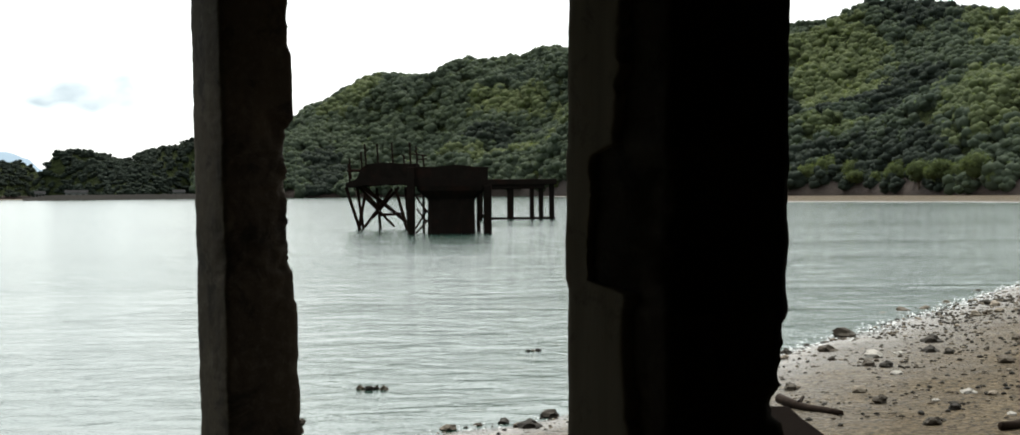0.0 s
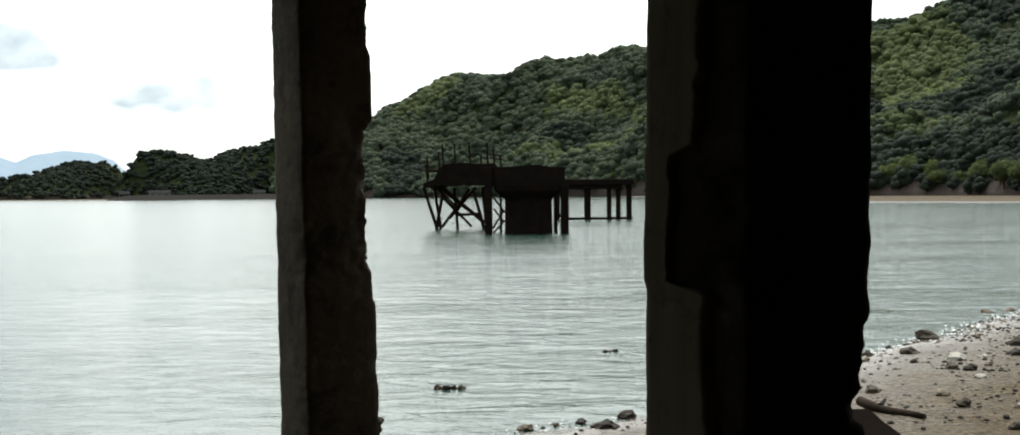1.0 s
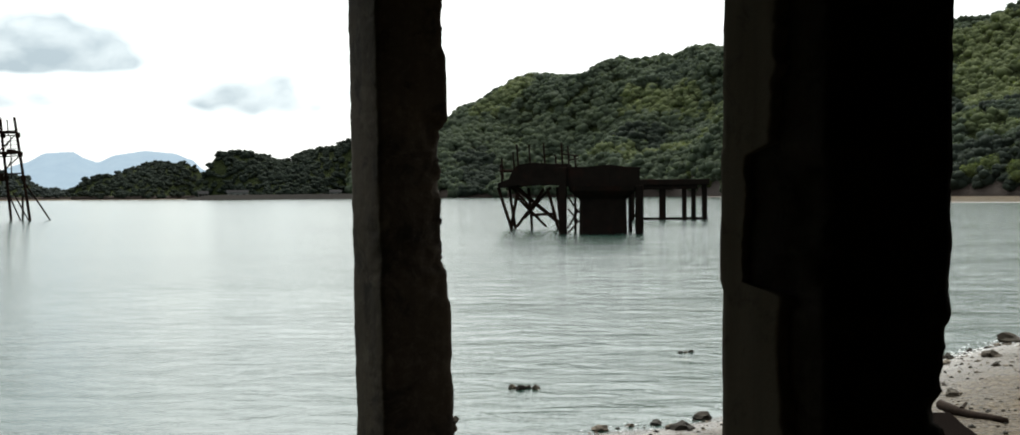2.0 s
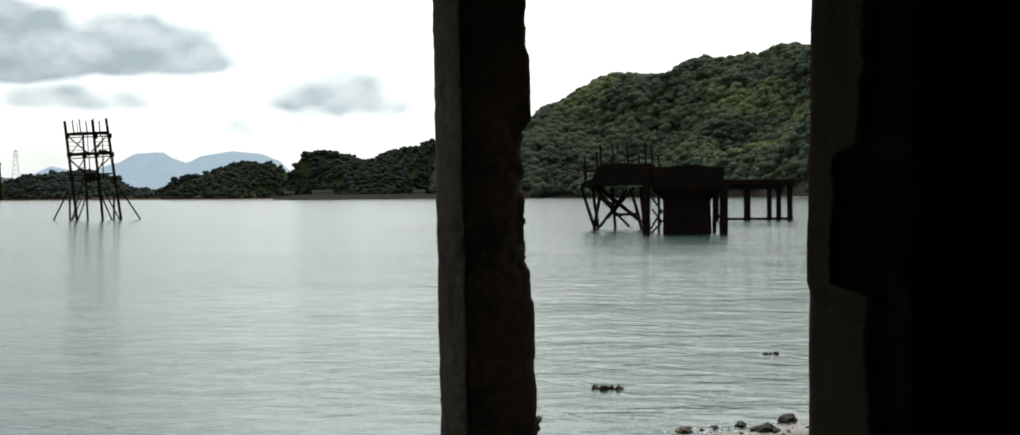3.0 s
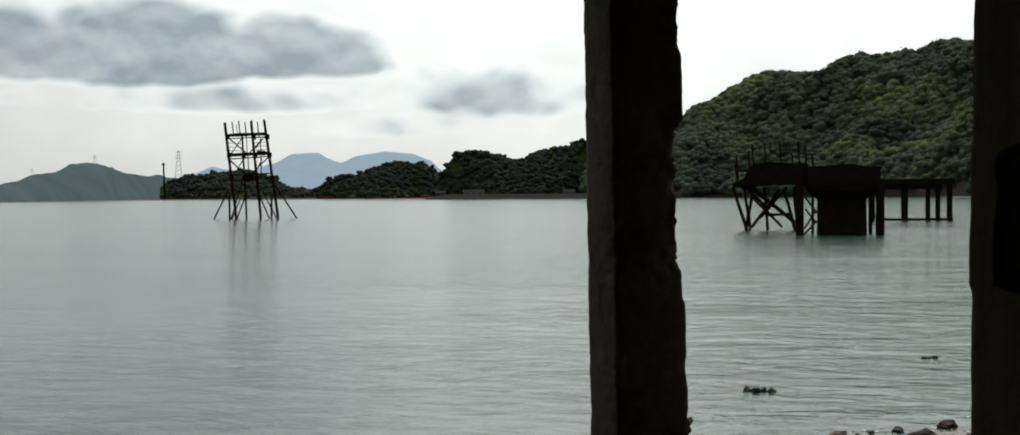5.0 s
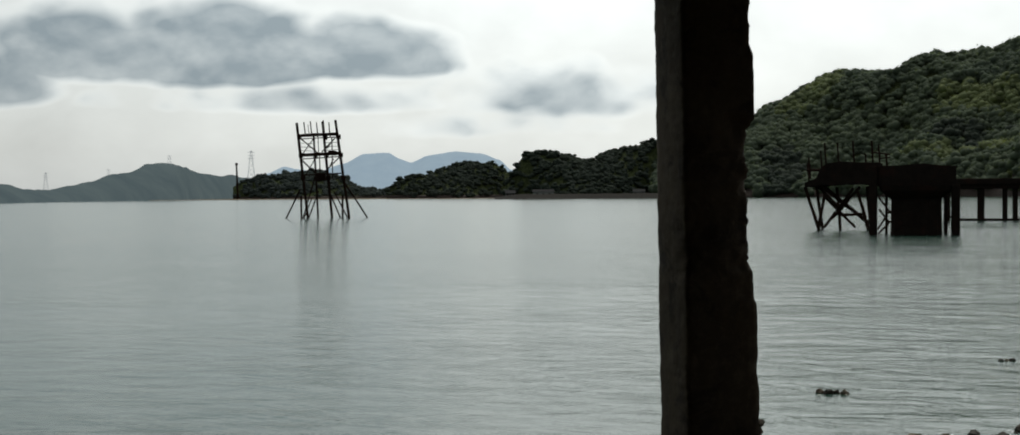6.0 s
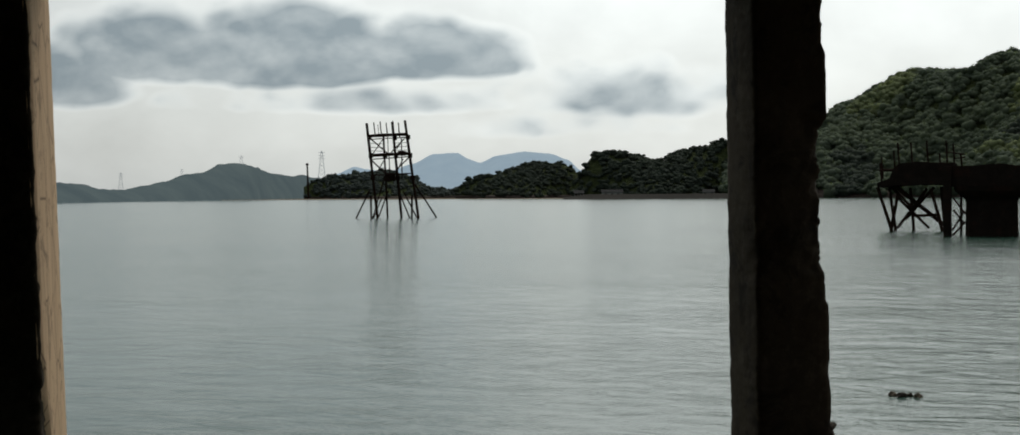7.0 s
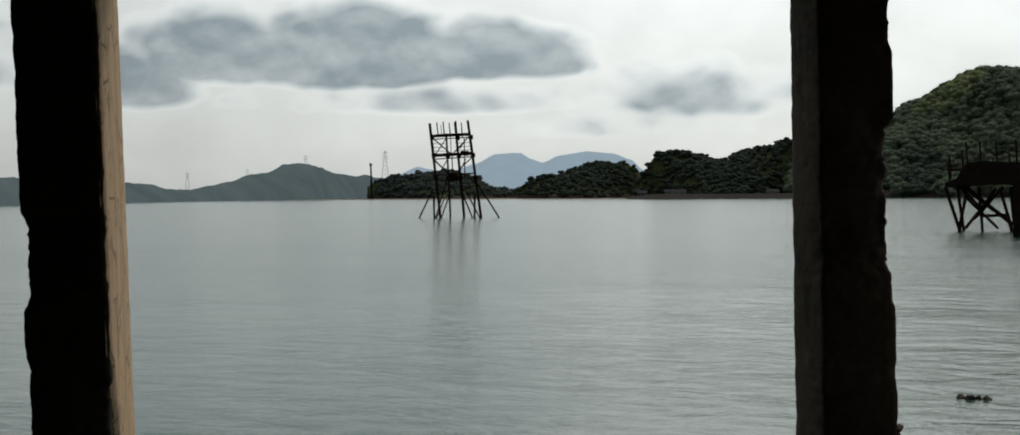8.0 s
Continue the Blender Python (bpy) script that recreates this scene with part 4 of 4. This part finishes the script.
                part("joint_plate", box_bm(c.x - 0.2, c.x + 0.2, c.y - 0.14, c.y + 0.1, z - 0.22, z + 0.2, 0.02), M_RUST, leg)


make_tower()


# ---- pylons on the far shore ----
def make_pylon(az, dist, z0, h, w, label):
    thing = empty("pylon", polar(az, dist, z0), az)
    tagged(thing, label, "pylon", "pylons on the hills")
    for sx in (-1, 1):
        for sy in (-1, 1):
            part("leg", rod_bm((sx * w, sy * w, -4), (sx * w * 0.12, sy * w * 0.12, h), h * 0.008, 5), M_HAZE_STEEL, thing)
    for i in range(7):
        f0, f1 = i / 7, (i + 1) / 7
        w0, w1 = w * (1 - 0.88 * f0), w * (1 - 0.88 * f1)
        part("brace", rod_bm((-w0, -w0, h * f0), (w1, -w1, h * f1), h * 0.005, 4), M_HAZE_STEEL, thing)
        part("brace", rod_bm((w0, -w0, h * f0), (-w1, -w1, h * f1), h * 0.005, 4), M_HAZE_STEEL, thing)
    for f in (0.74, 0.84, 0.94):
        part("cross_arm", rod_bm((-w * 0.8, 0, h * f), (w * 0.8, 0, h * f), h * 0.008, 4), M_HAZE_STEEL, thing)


make_pylon(29.02, 1400, 18, 30, 4.2, "tall lattice pylon on the far shore")
make_pylon(32.22, 1180, 26, 11, 2.6, "small lattice pylon on a far hilltop")
make_pylon(36.9, 900, 6, 12, 2.0, "faint lattice pylon behind the far hills")
make_pylon(34.55, 1040, 16, 7, 1.8, "small lattice pylon on a far ridge")
mast = empty("mast", polar(29.56, 1310), 29.56)
tagged(mast, "dark slender mast at the far waterside", "mast")
part("shaft", rod_bm((0, 0, -1), (-1.0, 0, 33), 0.95, 8, 0.7), M_RUST, mast)
part("cap", rod_bm((-1.0, 0, 31.5), (-1.0, 0, 33.5), 1.25, 8), M_RUST, mast)


# ---- sea wall and houses under the headland ----
wall = mesh_object("sea_wall", [], [], M_WALL)
bm = bmesh.new()
prev = None
for i in range(41):
    a = 9.5 + (19.2 - 9.5) * i / 40
    d = 705 + 8 * math.sin(a * 1.3)
    h = 2.6 + 0.3 * noise.noise(Vector((a * 3, 0, 0))) - 1.6 * max(0.0, (a - 18.2))
    ring = [bm.verts.new(polar(a, d, -1.0)), bm.verts.new(polar(a, d + 2.5, h)), bm.verts.new(polar(a, d + 9, h)), bm.verts.new(polar(a, d + 9, -1.0))]
    if prev:
        for k in range(4):
            bm.faces.new((prev[k], prev[(k + 1) % 4], ring[(k + 1) % 4], ring[k]))
    prev = ring
bm.to_mesh(wall.data)
bm.free()
tagged(wall, "long low grey stone sea wall below the headland", "sea wall", kind="structure")


def make_house(az, dist, w, h, label):
    thing = empty("house", polar(az, dist, 1.2), az)
    tagged(thing, label, "house", "houses under the headland")
    part("wall", box_bm(-w / 2, w / 2, -2.5, 2.5, -1.4, h, 0.05), M_PALE, thing)
    bm = bmesh.new()
    v = [bm.verts.new(p) for p in ((-w / 2 - 0.4, -3, h), (w / 2 + 0.4, -3, h), (w / 2 + 0.4, 3, h), (-w / 2 - 0.4, 3, h), (-w / 2 - 0.2, 0, h + 1.3), (w / 2 + 0.2, 0, h + 1.3))]
    for f in ((0, 1, 5, 4), (2, 3, 4, 5), (0, 4, 3), (1, 2, 5), (3, 2, 1, 0)):
        bm.faces.new([v[i] for i in f])
    part("roof", bm, M_ROOF, thing, "dark grey tiled roof")
    part("door", box_bm(-0.5, 0.5, -2.56, -2.45, -0.3, 1.8, 0.02), M_DECK, thing)
    for x in (-w * 0.3, w * 0.3):
        frame_part = part("window", box_bm(x - 0.7, x + 0.7, -2.56, -2.45, 0.7, 1.9, 0.02), M_WALL, thing)
        part("pane", box_bm(x - 0.6, x + 0.6, -2.59, -2.55, 0.8, 1.8, 0.0), M_DECK, frame_part, "dark glass")


make_house(17.2, 748, 11.0, 2.6, "low pale house with a dark roof behind the sea wall")
make_house(18.55, 745, 5.0, 2.2, "small pale house with a dark roof by the shore")
make_house(13.3, 748, 6.0, 2.4, "small pale house with a dark roof under the trees")


# ---- stones, driftwood and rocks ----
def stone_bm(seed, rough=0.36, cuts=2):
    bm = bmesh.new()
    bmesh.ops.create_icosphere(bm, subdivisions=cuts, radius=1.0)
    for v in bm.verts:
        n = noise.noise(v.co * 1.1 + Vector((seed * 3.7, 0, 0))) + 0.5 * noise.noise(v.co * 2.6 + Vector((0, seed * 1.9, 0)))
        v.co *= 1 + rough * 1.6 * n
    return bm


STONES = []
for i in range(6):
    me = bpy.data.meshes.new("beach_stone")
    b = stone_bm(i)
    b.to_mesh(me)
    b.free()
    me.materials.append(M_STONE)
    me.polygons.foreach_set("use_smooth", [False] * len(me.polygons))
    STONES.append(me)


def ground_z(x, y):
    return float(ground_height(np.array([x]), np.array([y]))[0])


def put_stone(x, y, sx, sy, sz, rz, kind, label):
    ob = new("beach_stone", STONES[kind])
    ob.matrix_basis = pose(x, y, ground_z(x, y) + sz * 0.35, 0, 0, rz) @ Matrix.Diagonal((sx, sy, sz, 1))
    return tagged(ob, label, "stone", "stones on the beach")


def shore_point(s, off):
    """A place at s metres along the near waterline, off metres inland."""
    pts = SHORE[5:11]
    for a, b in zip(pts, pts[1:]):
        d = b - a
        length = float(np.hypot(*d))
        if s <= length:
            d /= length
            p = a + d * s
            return p[0] + d[1] * off, p[1] - d[0] * off
        s -= length
    return tuple(pts[-1])


# stones by size: place and half width
UPPER_STONES = ((2.52, 12.69, 0.06), (3.02, 12.2, 0.073), (3.02, 11.51, 0.06), (2.44, 13.06, 0.062), (3.1, 11.36, 0.023), (3.05, 10.18, 0.062), (3.17, 10.33, 0.021), (3.13, 10.75, 0.03),
                (3.43, 10.88, 0.053), (4.92, 13.97, 0.086), (3.83, 12.5, 0.025), (3.13, 12.9, 0.026), (5.81, 16.15, 0.053), (2.27, 10.74, 0.026), (2.42, 10.35, 0.021), (3.63, 14.28, 0.074), (3.76, 14.08, 0.073))
EDGE_STONES = ((4.27, 17.98, 0.143), (3.62, 16.02, 0.102), (3.18, 16.23, 0.058), (3.03, 15.56, 0.049), (3.36, 15.57, 0.031), (3.43, 15.01, 0.048), (4.91, 16.38, 0.119), (4.56, 15.28, 0.086), (4.67, 14.98, 0.061),
               (6.67, 20.12, 0.074), (6.9, 20.32, 0.066), (3.57, 16.97, 0.04), (6.11, 21.88, 0.121), (6.42, 22.32, 0.062), (6.54, 22.16, 0.082), (8.6, 25.86, 0.085), (7.67, 22.62, 0.085), (7.6, 22.01, 0.083),
               (7.18, 20.61, 0.078), (5.71, 21.56, 0.079), (7.26, 23.33, 0.076), (5.09, 21.28, 0.049), (12.56, 34.83, 0.148), (-0.51, 11.27, 0.07), (-0.07, 11.56, 0.05), (0.32, 11.87, 0.075), (0.14, 11.22, 0.09), (-0.28, 11.45, 0.04))
PALE_STONES = ((3.89, 15.12, 0.109), (3.66, 13.34, 0.064), (4.23, 15.29, 0.049), (3.84, 11.8, 0.062), (3.72, 10.45, 0.034), (3.45, 11.42, 0.028))
rnd = random.Random(5)
for group, label, flat in ((UPPER_STONES, "dark stone lying on the shingle", 0.6), (EDGE_STONES, "dark wet weedy stone at the water's edge", 0.6), (PALE_STONES, "pale flat stone lying on the shingle", 0.4)):
    for x, y, s in group:
        ob = put_stone(x, y, s, s * rnd.uniform(0.8, 1.5), s * flat * rnd.uniform(0.8, 1.2), rnd.uniform(-25, 25), rnd.randrange(6), label)
        if group is PALE_STONES:
            ob.material_slots[0].link = "OBJECT"
            ob.material_slots[0].material = M_PALE_STONE
for i in range(46):
    x, y = shore_point(21 * rnd.random(), rnd.choice((rnd.gauss(0.1, 0.2), rnd.uniform(0.3, 5.0))))
    s = rnd.uniform(0.018, 0.045)
    put_stone(x, y, s * 1.3, s, s * 0.6, rnd.uniform(0, 180), rnd.randrange(6), "small dark stone lying on the shingle")
for x, y, s in ((-1.47, 13.6, 0.045), (-1.385, 13.55, 0.055), (-1.32, 13.62, 0.035), (-1.24, 13.58, 0.045), (0.2, 16.7, 0.028), (0.32, 16.75, 0.034), (0.26, 16.72, 0.024)):
    ob = new("sea_rock", STONES[int(s * 1000) % 6])
    ob.matrix_basis = pose(x, y, 0.008, 0, 0, x * 90) @ Matrix.Diagonal((s * 1.1, s, s * 0.75, 1))
    tagged(ob, "small dark weedy rock awash in shallow water", "rock", "rocks awash")
# oysters crusting the foot of the column
for k in range(9):
    b = stone_bm(k + 30, 0.35, 2)
    ob = part("oyster_crust", b, M_STONE, water_column)
    s = rnd.uniform(0.022, 0.042)
    ob.matrix_basis = pose(0.262 + 0.012 + rnd.uniform(-0.03, 0.03), -0.25 + rnd.uniform(-0.03, 0.05), 0.33 + rnd.uniform(-0.12, 0.09), k * 40, k * 70, 0) @ Matrix.Diagonal((s, s, s, 1))

# fine shingle
vs, fs = [], []
b = stone_bm(2, 0.2, 1)
tv = np.array([tuple(v.co) for v in b.verts])
tf = np.array([[v.index for v in f.verts] for f in b.faces])
b.free()
rs = np.random.RandomState(9)
base = 0
for i in range(13500):
    s = 20 * rs.rand() ** 0.8
    x, y = shore_point(s, 5.5 * rs.rand() - 0.1)
    r = 0.004 + 0.016 * rs.rand() ** 4 * (1 + s / 18)
    vs.append(tv * (r * rs.uniform(1, 1.6), r, r * 0.6) + (x, y, ground_z(x, y) + r * 0.25))
    fs.append(tf + base)
    base += len(tv)
pebbles = mesh_object("pebbles", np.concatenate(vs).tolist(), np.concatenate(fs).tolist(), M_STONE)
tagged(pebbles, "small grey and brown pebbles scattered over the shingle", "pebbles", kind="stuff")

log = empty("driftwood_log", (2.37, 11.24, ground_z(2.37, 11.24) + 0.03), -66)
tagged(log, "dark wet driftwood log lying on the shingle", "driftwood")
part("trunk", rod_bm((-0.40, 0, 0.015), (0.40, 0.02, 0.0), 0.04, 9, 0.026, 0.03, 77), M_TIMBER, log, smooth=True)
part("branch_stub", rod_bm((-0.12, 0, 0.02), (-0.2, 0.1, 0.05), 0.02, 6, 0.012, 0.0, 78), M_TIMBER, log)
plank = empty("driftwood_branch", (3.52, 9.78, ground_z(3.52, 9.78) + 0.03), 28)
tagged(plank, "brown driftwood branch lying on the shingle", "driftwood")
part("stem", rod_bm((-0.16, 0, 0.0), (0.4, 0.02, 0.02), 0.035, 8, 0.025, 0.01, 79), M_TIMBER, plank, smooth=True)
# a low dark slab put where only a shadow lies on the shingle
slab = tagged(part("broken_slab", box_bm(-0.5, 0.17, -0.9, 0.55, -0.1, 0.05, 0.02, 5, 0.012, 3), M_SHADOW), "flat near-black slab standing in for a shadow on the shingle", "slab")
slab.matrix_basis = pose(2.02, 10.45, ground_z(2.02, 10.45) + 0.0, 2, 0, 2)

# white flecks along the waterline, standing in for glints on the wet edge
rs = np.random.RandomState(31)
vs, fs, base = [], [], 0
for i in range(1500):
    s = 30 * rs.rand() ** 0.8
    clump = noise.noise(Vector((s * 0.9, 3.0, 0)))
    if clump < -0.25:
        continue
    x, y = shore_point(s, rs.normal(0.06 + 0.1 * clump, 0.14))
    r = rs.uniform(0.003, 0.009) * (1 + s / 16)
    z = max(0.0, ground_z(x, y)) + 0.004
    k = 6
    ang = np.arange(k) * 2 * math.pi / k
    rad = r * rs.uniform(0.6, 1.4, k)
    vs.append(np.concatenate([np.stack([x + np.cos(ang) * rad * 1.8, y + np.sin(ang) * rad, np.full(k, z)], -1), [(x, y, z + r * 0.5)]]))
    fs += [(base + q, base + (q + 1) % k, base + k) for q in range(k)]
    base += k + 1
foam = mesh_object("foam", np.concatenate(vs).tolist(), fs, M_GLINT_FLECK, smooth=True)
tagged(foam, "small white flecks standing in for glints along the waterline", "foam", kind="stuff")
